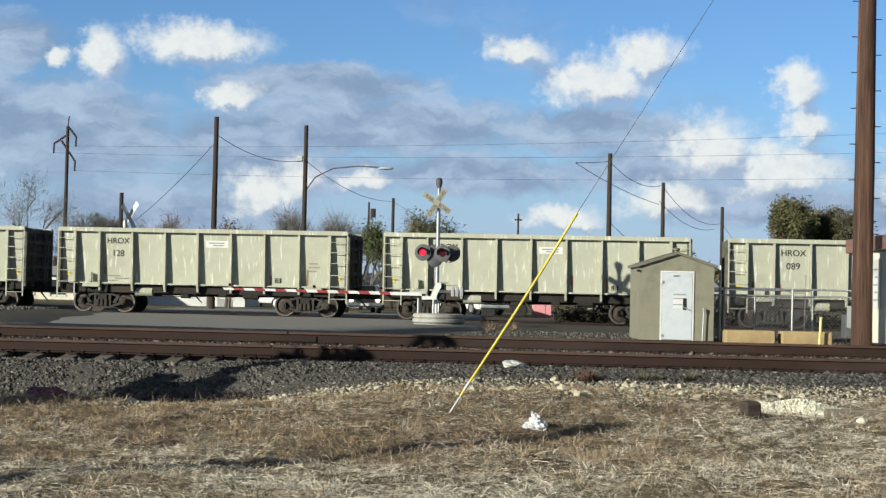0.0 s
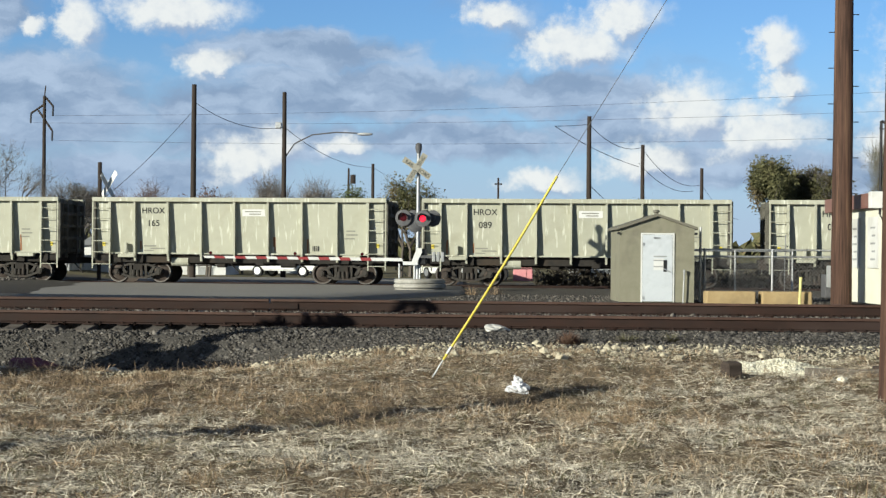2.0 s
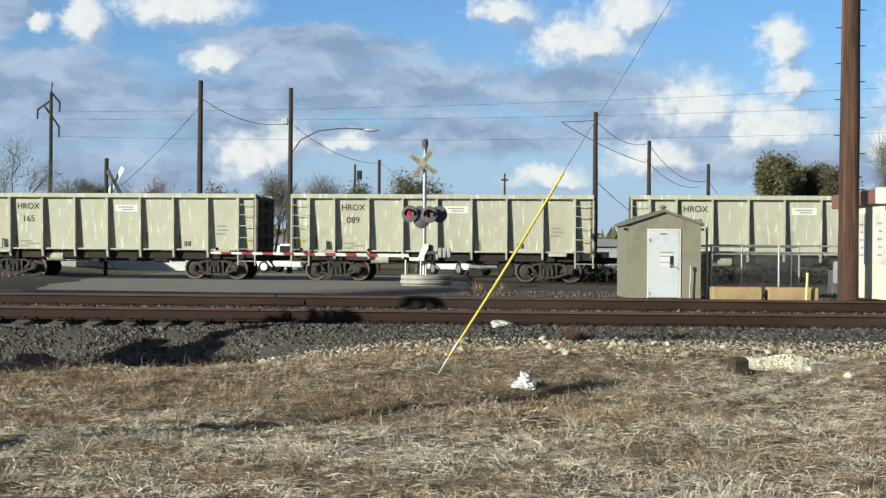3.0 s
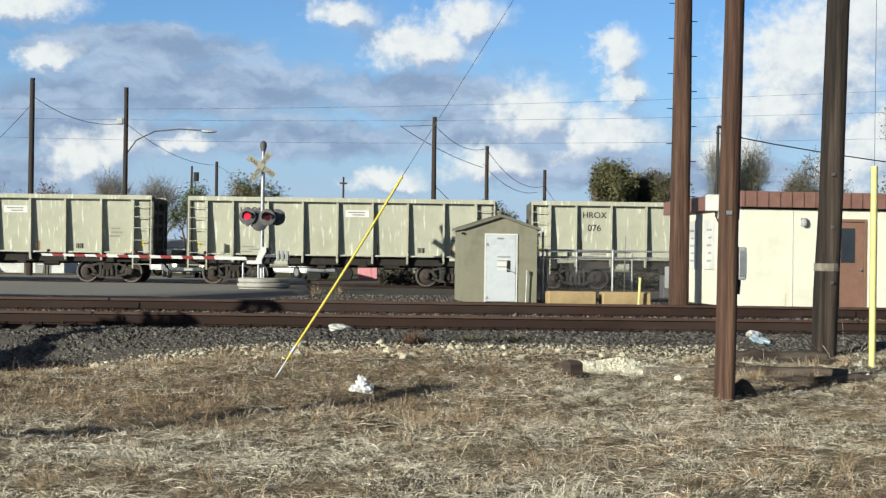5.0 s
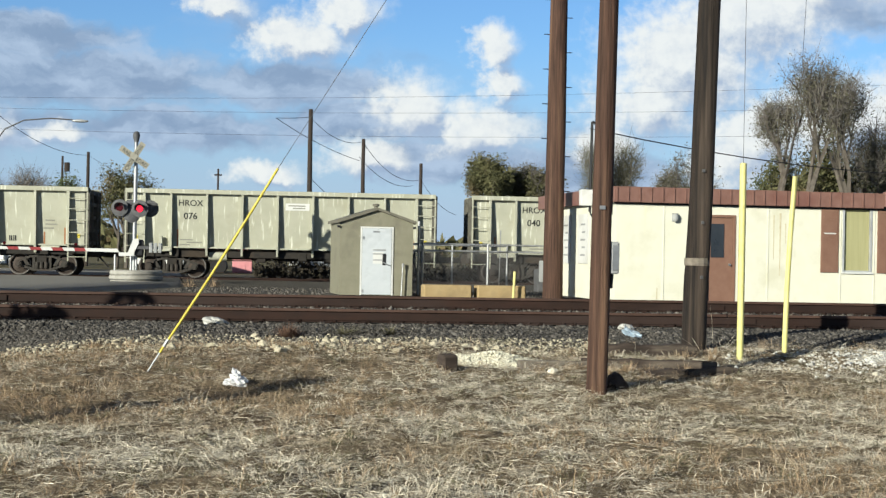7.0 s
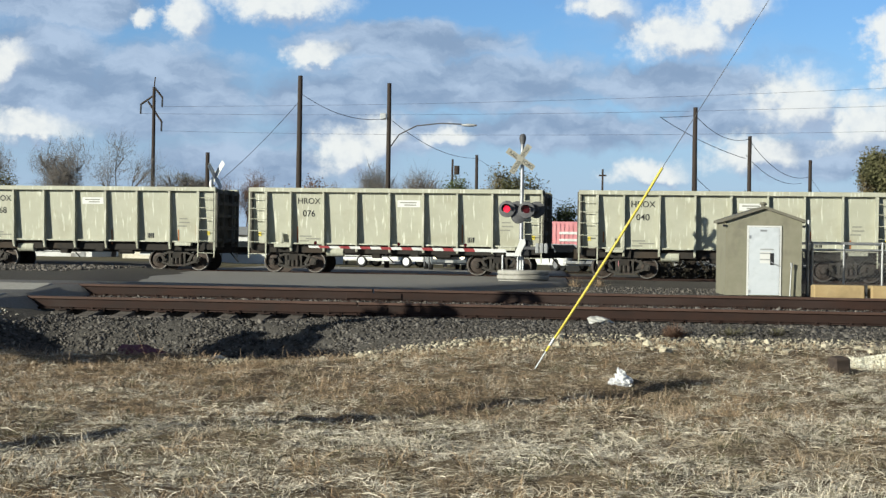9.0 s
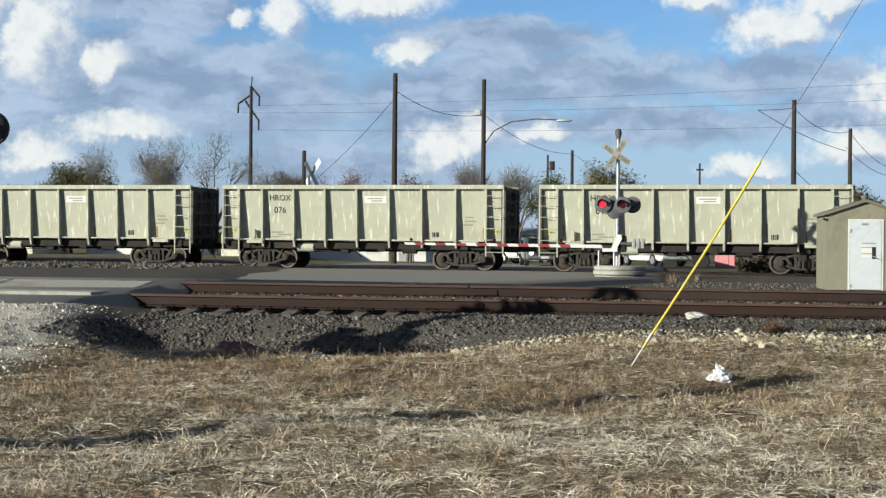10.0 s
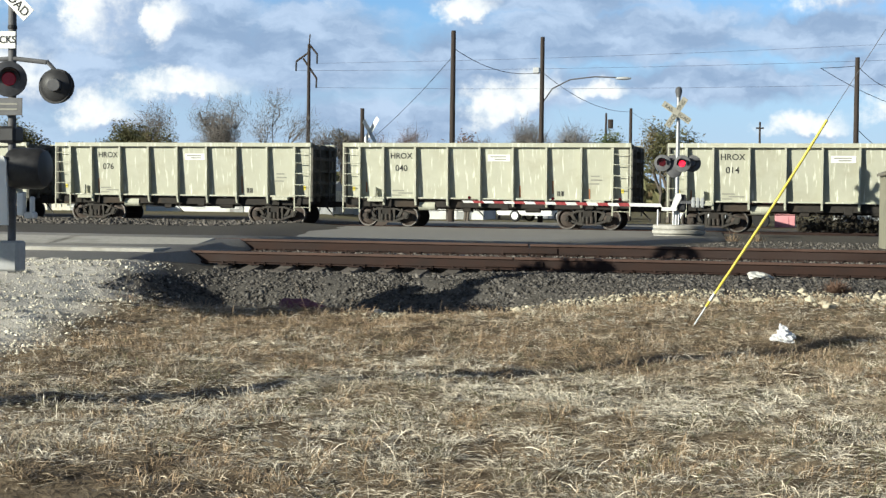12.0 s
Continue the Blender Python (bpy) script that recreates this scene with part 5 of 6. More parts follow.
    lamp = part("wall_lamp", box(bmesh.new(), 1.40, 1.56, -0.02, -0.002, 1.98, 2.18, 0.01), STEEL, o, "grey oval wall lamp")
    gl = bmesh.new()
    bmesh.ops.create_uvsphere(gl, u_segments=12, v_segments=8, radius=0.1, matrix=Matrix.Translation((1.48, -0.06, 2.07)) @ Matrix.Diagonal((0.8, 0.7, 1.15, 1)))
    part("lamp_cover", gl, GREY, lamp, smooth=True)
    # end wall: door, boards, air conditioner, conduit mast
    for y, z0, z1, w, mt, nm in ((1.0, 0.05, 2.05, 0.9, WHITE, "end_door"), (2.9, 0.9, 2.2, 1.0, WHITE, "notice_board"), (4.6, 0.9, 2.2, 0.9, WHITE, "notice_board"), (6.2, 0.1, 2.2, 0.5, WHITE, "corner_board")):
        b = part(nm, box(bmesh.new(), -0.03, -0.002, y - w / 2, y + w / 2, z0, z1), mt, o, "white board with faded grey-blue marks")
        if nm == "notice_board":
            for k in range(5):
                part("text_bar", box(bmesh.new(), -0.036, -0.031, y - 0.22, y + 0.2 - 0.12 * (k % 2), z0 + 0.2 + 0.2 * k, z0 + 0.25 + 0.2 * k), GREY, b)
    part("air_conditioner", box(bmesh.new(), -0.45, -0.035, 5.2, 5.9, 0.35, 0.95, 0.02), GREY, o)
    part("lower_cabinet", box(bmesh.new(), -0.35, -0.035, 6.4, 6.9, 0.05, 0.7, 0.02), HOOD, o)
    part("conduit_mast", rod(bmesh.new(), (-0.38, 1.05, 2.2), (-0.36, 1.05, 4.45), 0.035, n=8), BLACK, o, "black service mast")
    part("mast_head", rod(bmesh.new(), (-0.36, 1.05, 4.45), (-0.22, 1.05, 4.38), 0.035, n=8), BLACK, o)
    part("roof_vent_box", box(bmesh.new(), -0.62, -0.2, 0.95, 1.2, 2.35, 2.75, 0.01), WHITE, o)
    part("wall_cable", rod(bmesh.new(), (-0.38, 1.05, 2.2), (-0.06, 0.9, 1.5), 0.02, n=6), BLACK, o)
    for x, z0, z1, w in ((4.05, 1.1, 2.2, 0.035), (4.22, 0.7, 2.25, 0.05), (4.36, 1.5, 2.0, 0.03), (1.05, 0.05, 0.35, 0.04), (6.74, 0.1, 0.8, 0.03)):
        part("stain_run", prism(bmesh.new(), [(x - w / 2, z1), (x + w / 2, z1), (x + w * 0.2, z0), (x - w * 0.3, z0)], "y", -0.004, -0.001), STAIN, o)
    part("skirting", box(bmesh.new(), 0.0, L, 0.03, 0.09, -0.25, -0.002), CREAM, o)


office()

# ---- trees ----
def tree(x, y, z, h, w, leaf, leaves, label, seed, bare=0.0, leaf_size=0.2, trunk_h=0.13, stems=1, low=0.0):
    """A tapered trunk with limbs that fork into twigs, and a crown of small leaf clumps with gaps."""
    rng = random.Random(seed)
    t = thing("tree", pose(x, y, z), label, "tree", "trees behind the railway")
    boles, bm_l, tips = [], bmesh.new(), []

    def grow(p, d, length, r, depth, bm):
        n = 2
        for k in range(n):
            d = (d + Vector((rng.uniform(-1, 1), rng.uniform(-1, 1), rng.uniform(-0.3, 0.5))) * 0.22).normalized()
            q = p + d * length / n
            rod(bm, p, q, r * (1 - 0.25 * k), r * (1 - 0.25 * (k + 1)), 5 if depth < 2 else 3, caps=False)
            p = q
            if depth >= 2:
                tips.append((p.copy(), depth))
        if depth < 4:
            for k in range(rng.choice((2, 3, 3)) if depth < 3 else rng.choice((2, 3))):
                a = rng.uniform(0, 6.283)
                side = Vector((math.cos(a), math.sin(a), rng.uniform(-0.1, 0.7)))
                nd = (d * 0.6 + side * rng.uniform(0.5, 0.9)).normalized()
                nd = Vector((nd.x * w / h * 1.6, nd.y * w / h * 1.6, nd.z)).normalized()
                grow(p, nd, length * rng.uniform(0.6, 0.85), r * 0.55, depth + 1, bm_l)

    for s in range(stems):
        a = rng.uniform(0, 6.283)
        o = Vector((math.cos(a), math.sin(a), 0)) * (0.18 * w * (stems > 1))
        boles.append(bmesh.new())
        grow(o - Vector((0, 0, 0.1)), Vector((o.x * 0.25, o.y * 0.25, 1)).normalized(), h * trunk_h, h * 0.022, 0, boles[-1])
    top = max(p.z for p, _ in tips)
    wid = max(0.1, sorted(math.hypot(p.x, p.y) for p, _ in tips)[int(len(tips) * 0.96)])
    sx, sz = w / 2 / wid, h / top
    for b in (*boles, bm_l):
        bmesh.ops.scale(b, vec=(sx, sx, sz), verts=b.verts[:])
    for b in boles:
        part("trunk", b, BARK, t)
    part("branchwork", bm_l, TWIG if bare > 0.3 else BARK, t)["kind"] = "stuff"
    leaves, leaf_size, bare = int(leaves * 3.4), leaf_size * 0.40, min(0.7, bare + 0.1)
    twiggy = leaf is TWIG or bare > 0.5
    if twiggy:
        leaves = leaves * 2
    if leaf is LEAF_DULL:
        leaf_size *= 0.72
    if leaves:
        P = np.array([(p.x * sx, p.y * sx, p.z * sz) for p, d in tips if p.z * sz > h * low])
        g = np.random.default_rng(seed)
        keep = P[g.random(len(P)) > bare]
        if len(keep):
            c = keep[g.integers(0, len(keep), leaves)] + np.clip(g.normal(0, 1, (leaves, 3)), -1.5, 1.5) * (w * 0.06 + 0.08)
            tri = np.clip(g.normal(0, leaf_size, (leaves, 3, 3)), -2 * leaf_size, 2 * leaf_size) * np.array((1, 1, 0.8))
            if twiggy:      # slivers that reach up and out
                out = c - np.array((0, 0, h * 0.35))
                out = out / np.linalg.norm(out, axis=1, keepdims=True) + g.normal(0, 0.9, (leaves, 3))
                tri[:, 0] *= 0.12
                tri[:, 1] = tri[:, 0] + g.normal(0, 0.014, (leaves, 3))
                tri[:, 2] = out * g.uniform(0.15, 0.45, (leaves, 1))
            v = (c[:, None] + tri).reshape(-1, 3)
            raw("crown", v, np.arange(leaves * 3).reshape(-1, 3), leaf, t)
            if not twiggy and bare > 0.2:       # bare twig ends among the leaves
                k = leaves // 2
                c = P[g.integers(0, len(P), k)] + g.normal(0, w * 0.03, (k, 3))
                out = c - np.array((0, 0, h * 0.35))
                out = out / np.linalg.norm(out, axis=1, keepdims=True) + g.normal(0, 0.7, (k, 3))
                v = np.stack([c, c + g.normal(0, 0.014, (k, 3)), c + out * g.uniform(0.15, 0.45, (k, 1))], 1).reshape(-1, 3)
                raw("twigwork", v, np.arange(k * 3).reshape(-1, 3), TWIG, t)
    return t


def at(az, d):
    return d * math.sin(radians(az)), d * math.cos(radians(az))


BUSHY = "full olive-green tree with a ragged crown"
BARE = "bare grey-brown winter tree with fine twigs"
for k, (az, d, h, w, leaf, n, lab, bare, size, stems) in enumerate((
        (12.35, 78, 6.4, 2.7, LEAF, 5600, BUSHY, 0.1, 0.14, 3), (13.6, 80, 6.1, 3.0, LEAF, 5200, "olive tree with bare pale stems on one side", 0.35, 0.15, 3),
        (16.6, 92, 8.2, 4.4, LEAF_DULL, 1800, "thin half-bare tree with olive tufts", 0.45, 0.14, 2), (18.7, 90, 7.8, 5.2, LEAF_DULL, 3000, "thin half-bare tree with olive tufts", 0.35, 0.15, 2),
        (24.3, 60, 9.0, 4.6, LEAF_DULL, 4600, "tall loose-crowned tree turning brown behind the office", 0.25, 0.12, 3), (27.5, 60, 7.8, 4.2, LEAF_DULL, 3600, "thin-leaved brownish tree behind the office", 0.3, 0.12, 3), (26.2, 63, 6.0, 5.6, LEAF_GREEN, 6200, "dark green bushy tree behind the office", 0.05, 0.13, 3), (24.0, 62, 5.9, 4.2, LEAF, 4600, "olive bushy tree behind the office", 0.05, 0.13, 3),
        (23.4, 64, 5.6, 3.0, LEAF_GREEN, 2600, "dark green tree behind the office", 0.1, 0.14, 2), (30.5, 62, 7.4, 5.0, LEAF, 5000, "dark green tree behind the office", 0.15, 0.14, 2),
        (8.0, 86, 4.4, 4.2, LEAF, 1900, "low scrubby tree with bare patches", 0.3, 0.16, 3),
        (0.6, 100, 4.4, 3.0, LEAF_GREEN, 1400, "low dark green bush", 0.1, 0.16, 3),
        (-2.1, 96, 6.2, 5.0, LEAF, 3600, "dense olive scrub tree", 0.1, 0.15, 3), (-3.9, 98, 5.9, 3.8, LEAF_GREEN, 2800, "dense dark green scrub tree", 0.1, 0.15, 3),
        (-5.6, 104, 6.2, 4.6, TWIG, 900, BARE, 0.6, 0.10, 3), (-7.3, 108, 6.9, 4.4, TWIG, 1100, "pale silvery twiggy tree", 0.55, 0.12, 3), (-8.4, 108, 5.6, 3.4, TWIG, 700, BARE, 0.6, 0.10, 3),
        (-9.7, 92, 5.3, 3.2, LEAF_BROWN, 2400, "reddish-brown bush in autumn leaf", 0.05, 0.14, 3), (-11.9, 104, 6.0, 4.4, LEAF_BROWN, 900, BARE, 0.5, 0.10, 3),
        (-14.6, 110, 6.8, 5.4, TWIG, 1500, BARE, 0.4, 0.12, 3), (-13.6, 112, 6.4, 4.0, LEAF, 1000, "thin half-bare tree with olive tufts", 0.4, 0.13, 2),
        (-17.6, 108, 8.4, 8.0, TWIG, 1300, BARE, 0.7, 0.09, 2), (-19.9, 112, 8.0, 7.4, TWIG, 1100, BARE, 0.7, 0.09, 2), (-21.8, 106, 6.2, 6.0, LEAF, 3800, BUSHY, 0.1, 0.17, 3),
        (-23.4, 110, 5.4, 4.4, LEAF_GREEN, 2600, "low dark green bush", 0.1, 0.16, 3), (-26.0, 104, 6.4, 5.0, LEAF, 3600, BUSHY, 0.1, 0.16, 3), (-29.0, 104, 6.6, 5.0, LEAF, 3000, BUSHY, 0.1, 0.16, 3))):
    x, y = at(az, d)
    tree(x, y, 0.2, h, w, leaf, n, lab, 40 + k, bare, size, stems=stems)


# far woods along the horizon
def far_woods():
    g = np.random.default_rng(8)
    n = 30000
    az = g.uniform(-60, 60, n)
    d = g.uniform(210, 300, n)
    x, y = d * np.sin(np.radians(az)), d * np.cos(np.radians(az))
    hgt = 3.6 + 1.4 * np.sin(az * 1.7) + 1.0 * np.sin(az * 4.3 + 1)
    z = 0.2 + g.random(n) * hgt
    c = np.stack([x, y, z], 1)
    v = (c[:, None] + g.normal(0, 0.9, (n, 3, 3))).reshape(-1, 3)
    ob = raw("far_woods", v, np.arange(n * 3).reshape(-1, 3), LEAF)
    tagged(ob, "dark line of distant scrub along the horizon", "woods", kind="stuff")


far_woods()


# ---- what shows under and between the cars ----
def low_building(az, d, w, dep, h, wall, label, windows=0, roof=GREY, turn=0):
    x, y = at(az, d)
    b = thing("building", pose(x, y, 0.2, 0, 0, turn), label, "building", "low buildings beyond the train")
    part("wall", box(bmesh.new(), -w / 2, w / 2, 0, dep, 0, h), wall, b)
    part("roof", prism(bmesh.new(), [(-0.3, h), (dep + 0.3, h), (dep / 2, h + 0.6)], "x", -w / 2 - 0.2, w / 2 + 0.2), roof, b)
    for k in range(windows):
        wx = -w / 2 + w * (k + 0.5) / windows
        win = part("window", box(bmesh.new(), wx - 0.45, wx + 0.45, -0.04, -0.002, 0.7, 1.6), DARKGLASS, b)
        part("frame", box(bmesh.new(), wx - 0.5, wx + 0.5, -0.06, -0.041, 0.62, 0.70), WHITE, win)
    part("door", box(bmesh.new(), w * 0.31, w * 0.31 + 0.95, -0.05, -0.002, 0, 2.0), GREY, b)
    return b


low_building(-11.4, 100, 9.5, 6, 2.0, WHITE, "low white building with a grey roof", 4)
low_building(-19.6, 104, 7.5, 6, 2.1, WHITE, "low white building with a grey roof", 3)
low_building(-25.6, 104, 8.5, 6, 2.1, PALE, "low cream building with a grey roof", 3)
low_building(-15.6, 96, 3.2, 4, 1.9, PALE, "small cream-painted wooden shed", 1)
low_building(7.0, 110, 9.0, 6, 2.0, GREY, "low grey building with dark windows", 3)
low_building(-5.4, 112, 7.0, 6, 2.0, WHITE, "low white building with a grey roof", 3)


def pink_box():
    x, y = at(1.35, 85)
    c = thing("shipping_container", pose(x, y, 0.2, 0, 0, -4), "faded pink container body on a dark trailer", "container")
    part("body", box(bmesh.new(), -2.5, 1.0, 0, 2.4, 1.25, 2.95, 0.03), PINK, c)
    for k in range(14):
        part("rib", box(bmesh.new(), -2.42 + k * 0.24, -2.34 + k * 0.24, -0.035, -0.002, 1.35, 2.85), PINK, c)
    for z in (2.3, 1.9):
        part("text_bar", box(bmesh.new(), -1.9, 0.5 - 0.4 * (z < 2), -0.05, -0.036, z - 0.07, z + 0.07), WHITE, c)
    part("trailer_deck", box(bmesh.new(), -2.5, 1.0, 0.05, 2.35, 0.95, 1.245), CAR_DARK, c)
    for bx in (-2.0, -1.1, 0.6):
        part("trailer_wheel", rod(bmesh.new(), (bx, 0.1, 0.45), (bx, 2.3, 0.45), 0.45, n=18), TYRE, c)
    part("trailer_chassis", box(bmesh.new(), -2.4, 0.95, 0.4, 2.0, 0.55, 0.949), CAR_DARK, c)
    x2, y2 = at(2.65, 84)
    p = thing("cabinet", pose(x2, y2, 0.2, 0, 0, -4), "small pink-painted plywood cabinet on the ground", "cabinet")
    part("body", box(bmesh.new(), -0.55, 0.55, 0, 0.9, 0.08, 1.75, 0.03), PINK, p)
    part("door", box(bmesh.new(), -0.45, 0.2, -0.03, -0.002, 0.2, 1.6, 0.01), PINK, p)
    part("plinth", box(bmesh.new(), -0.5, 0.5, 0.05, 0.85, 0, 0.08), CAR_DARK, p)


pink_box()


def vehicle(x, y, turn, paint, label, tall=1.45, lit=True, bed=False):
    v = thing("car", pose(x, y, 0.43, 0, 0, turn), label, "car", "vehicles waiting at the crossing")
    L, W = 4.6, 0.9
    hood, roofz = 0.92, tall
    if bed:
        side = [(-2.5, 0.35), (2.6, 0.35), (2.6, 0.95), (0.6, 1.0), (0.5, roofz), (-0.9, roofz), (-1.3, 1.0), (-2.4, 0.95), (-2.5, 0.7)]
    else:
        side = [(-2.3, 0.3), (2.3, 0.3), (2.3, 0.85), (1.9, 0.98), (1.2, roofz), (-0.5, roofz), (-1.2, 0.95), (-2.15, 0.82), (-2.3, 0.6)]
    bm = bmesh.new()
    prism(bm, [(p, q) for p, q in side], "x", -W, W)
    bmesh.ops.bevel(bm, geom=bm.edges[:], offset=0.07, segments=2, affect="EDGES")
    body = part("body", bm, paint, v, smooth=True)
    # windscreen, side panes, lamps, bumper; the nose points to -y
    ws = bmesh.new()
    y0, y1 = (-1.2, -0.5) if not bed else (-1.3, -0.9)
    z0 = 0.97 if not bed else 1.02
    q = [ws.verts.new(c) for c in ((-0.75, y0 + 0.03, z0), (0.75, y0 + 0.03, z0), (0.66, y1 - 0.03, roofz - 0.06), (-0.66, y1 - 0.03, roofz - 0.06))]
    ws.faces.new(q)
    bmesh.ops.solidify(ws, geom=ws.faces[:], thickness=0.03)
    bmesh.ops.translate(ws, verts=ws.verts[:], vec=(0, -0.03, 0.02))
    part("windscreen", ws, DARKGLASS, v)
    for s in (-1, 1):
        part("side_window", box(bmesh.new(), s * W - 0.01 + 0.012 * s, s * W + 0.01 + 0.012 * s, -0.5, 1.0 if not bed else 0.4, 1.0, roofz - 0.12, 0.004), DARKGLASS, v)
        yn = -2.32 if not bed else -2.52
        part("headlight", rod(bmesh.new(), (s * 0.66, yn - 0.02, 0.66), (s * 0.66, yn + 0.08, 0.66), 0.11, n=12), HEADLAMP if lit else STEEL, v)
        part("mirror", box(bmesh.new(), s * 1.02 - 0.1, s * 1.02 + 0.1, -0.75, -0.62, 0.98, 1.12, 0.02), paint, v)
        for yy in (-1.4, 1.4):
            w = part("wheel", lathe(bmesh.new(), [(0.22, -0.1), (0.31, -0.1), (0.33, -0.06), (0.33, 0.06), (0.31, 0.1), (0.22, 0.1)], 18, pose(s * 0.82, yy, 0.33, 0, 90, 0)), TYRE, v, smooth=True)
            part("rim", lathe(bmesh.new(), [(0.21, -0.105), (0.2, -0.08), (0.2, 0.08), (0.21, 0.105)], 14, pose(s * 0.82, yy, 0.33, 0, 90, 0)), STEEL, w)
    yn = -2.36 if not bed else -2.56
    part("bumper", box(bmesh.new(), -0.88, 0.88, yn, yn + 0.12, 0.36, 0.52, 0.03), STEEL if bed else paint, v)
    part("grille", box(bmesh.new(), -0.45, 0.45, yn + 0.01, yn + 0.07, 0.56, 0.74, 0.01), BLACK, v)
    part("plate", box(bmesh.new(), -0.2, 0.2, yn - 0.02, yn - 0.002, 0.38, 0.50), WHITE, v)
    return v


vehicle(-5.75, 76.0, 10, GREYCAR, "grey-blue sedan with lit headlights waiting at the crossing", 1.42)
vehicle(-9.2, 82.5, 68, WHITE, "white pickup truck on the road beyond the train", 1.6, False, True)
vehicle(0.0, 80.0, 30, WHITE, "white car parked beyond the train", 1.42, False)


# ---- loose things on the ground ----
def lump(bm, c, s, rng, rough=0.22, sub=2):
    r = bmesh.ops.create_icosphere(bm, subdivisions=sub, radius=1.0)
    off = rng.uniform(0, 50)
    for v in r["verts"]:
        k = 1 + rough * (noise.noise(v.co * 1.4 + Vector((off, 0, 0))) * 1.6 + 0.4 * noise.noise(v.co * 4 + Vector((off, 3, 0))))
        v.co = Vector((c[0] + v.co.x * k * s[0], c[1] + v.co.y * k * s[1], c[2] + v.co.z * k * s[2]))
    return bm


def put_rock(x, y, s, material, label, category="rock", group="", flat=0.65, rough=0.3, sub=2, name="rock", seed=0):
    z = float(land(x, y))
    rng = random.Random(int(x * 1000) + seed)
    ob = part(name, lump(bmesh.new(), (0, 0, 0), (s, s * rng.uniform(0.7, 1.0), s * flat), rng, rough, sub), material)
    ob.matrix_world = pose(x, y, z + s * flat * 0.45, rng.uniform(-12, 12), rng.uniform(-12, 12), rng.uniform(0, 360))
    return tagged(ob, label, category, group)


# white plastic bag
rng = random.Random(3)
bm = bmesh.new()
for c, s in (((0, 0, 0.07), (0.16, 0.13, 0.09)), ((-0.09, 0, 0.05), (0.09, 0.1, 0.06)), ((0.11, -0.02, 0.05), (0.09, 0.1, 0.06)), ((-0.02, 0.02, 0.19), (0.04, 0.04, 0.08)), ((0.03, 0.0, 0.16), (0.06, 0.05, 0.07))):
    lump(bm, c, s, rng, 0.55, 3)
ob = part("plastic_bag", bm, PLASTIC_BAG)
ob.matrix_world = pose(0.69, 15.85, float(land(0.69, 15.85)) - 0.01) @ Matrix.Scale(0.64, 4)
tagged(ob, "crumpled white plastic bag in dry grass", "plastic bag")
# white lumps against the rail
put_rock(0.62, 21.55, 0.18, WHITE_ROCK, "pale worn stone lying against the rail", flat=0.42, sub=3)
for x, y, s in ((6.25, 21.2, 0.17), (6.62, 21.2, 0.15)):
    put_rock(x, y, s, WHITE_ROCK, "pale concrete lump lying by the rail", flat=0.42, sub=3)
# cut block and timbers
ob = part("timber_block", box(bmesh.new(), -0.10, 0.10, -0.09, 0.09, 0, 0.20, 0.025), DARKWOOD)
ob.matrix_world = pose(3.13, 16.8, float(land(3.13, 16.8)) - 0.01, 4, -3, 20)
tagged(ob, "dark sawn timber block end in the grass", "timber")
for x, y, L, s, rz, ry, lab in ((4.85, 17.0, 1.7, 0.055, 4, 1.5, "grey weathered timber lying in the grass"), (5.6, 17.0, 1.6, 0.07, -14, 0, "dark rotten railway tie in the grass"), (6.0, 18.2, 1.2, 0.10, 2, 0, "dark red-brown timber by the pole"), (6.0, 16.6, 1.2, 0.055, 12, -2, "dark broken timber with splinters")):
    bm = bmesh.new()
    r2 = random.Random(int(x * 10))
    n = 8
    prev = None
    rows = []
    for k in range(n + 1):
        u = -L / 2 + L * k / n
        a, b = s * r2.uniform(0.8, 1.1), s * r2.uniform(0.75, 1.05)
        dz = r2.uniform(-0.015, 0.015)
        rows.append([bm.verts.new((u, p * a, q * b + dz)) for p, q in ((-1, -1), (1, -1), (1, 0.8), (0.7, 1), (-0.7, 1), (-1, 0.8))])
    for p, q in zip(rows, rows[1:]):
        for k in range(6):
            bm.faces.new((p[k], p[(k + 1) % 6], q[(k + 1) % 6], q[k]))
    bm.faces.new(rows[0][::-1])
    bm.faces.new(rows[-1])
    ob = part("timber", bm, WOODOLD if "grey" in lab else DARKWOOD)
    ob.matrix_world = pose(x, y, float(land(x, y)) + s * 0.75, 0, ry, rz)
    tagged(ob, lab, "timber", "old timbers by the poles")
ob = part("timber_block", lump(bmesh.new(), (0, 0, 0.05), (0.15, 0.12, 0.12), random.Random(4), 0.4, 2), DARKWOOD)
ob.matrix_world = pose(4.68, 15.35, float(land(4.68, 15.35)), 0, 0, 30)
tagged(ob, "dark rotten timber stump beside the pole", "timber")
bm = bmesh.new()
lump(bm, (0, 0, 0.015), (0.08, 0.24, 0.025), random.Random(6), 0.9, 3)
ob = part("plastic_scrap", bm, BLUE_SCRAP)
ob.matrix_world = pose(6.42, 20.35, float(land(6.42, 20.35)) + 0.02, 8, 0, 0)
tagged(ob, "torn pale blue plastic lying on the ballast", "litter")
# purple rag in the ditch
bm = lump(bmesh.new(), (0, 0, 0), (0.26, 0.16, 0.10), random.Random(9), 0.6, 3)
ob = part("rag", bm, PURPLE)
ob.matrix_world = pose(-5.45, 19.1, float(land(-5.45, 19.1)) + 0.07, 0, 0, 15)
tagged(ob, "crumpled dark purple cloth in the ditch", "cloth")
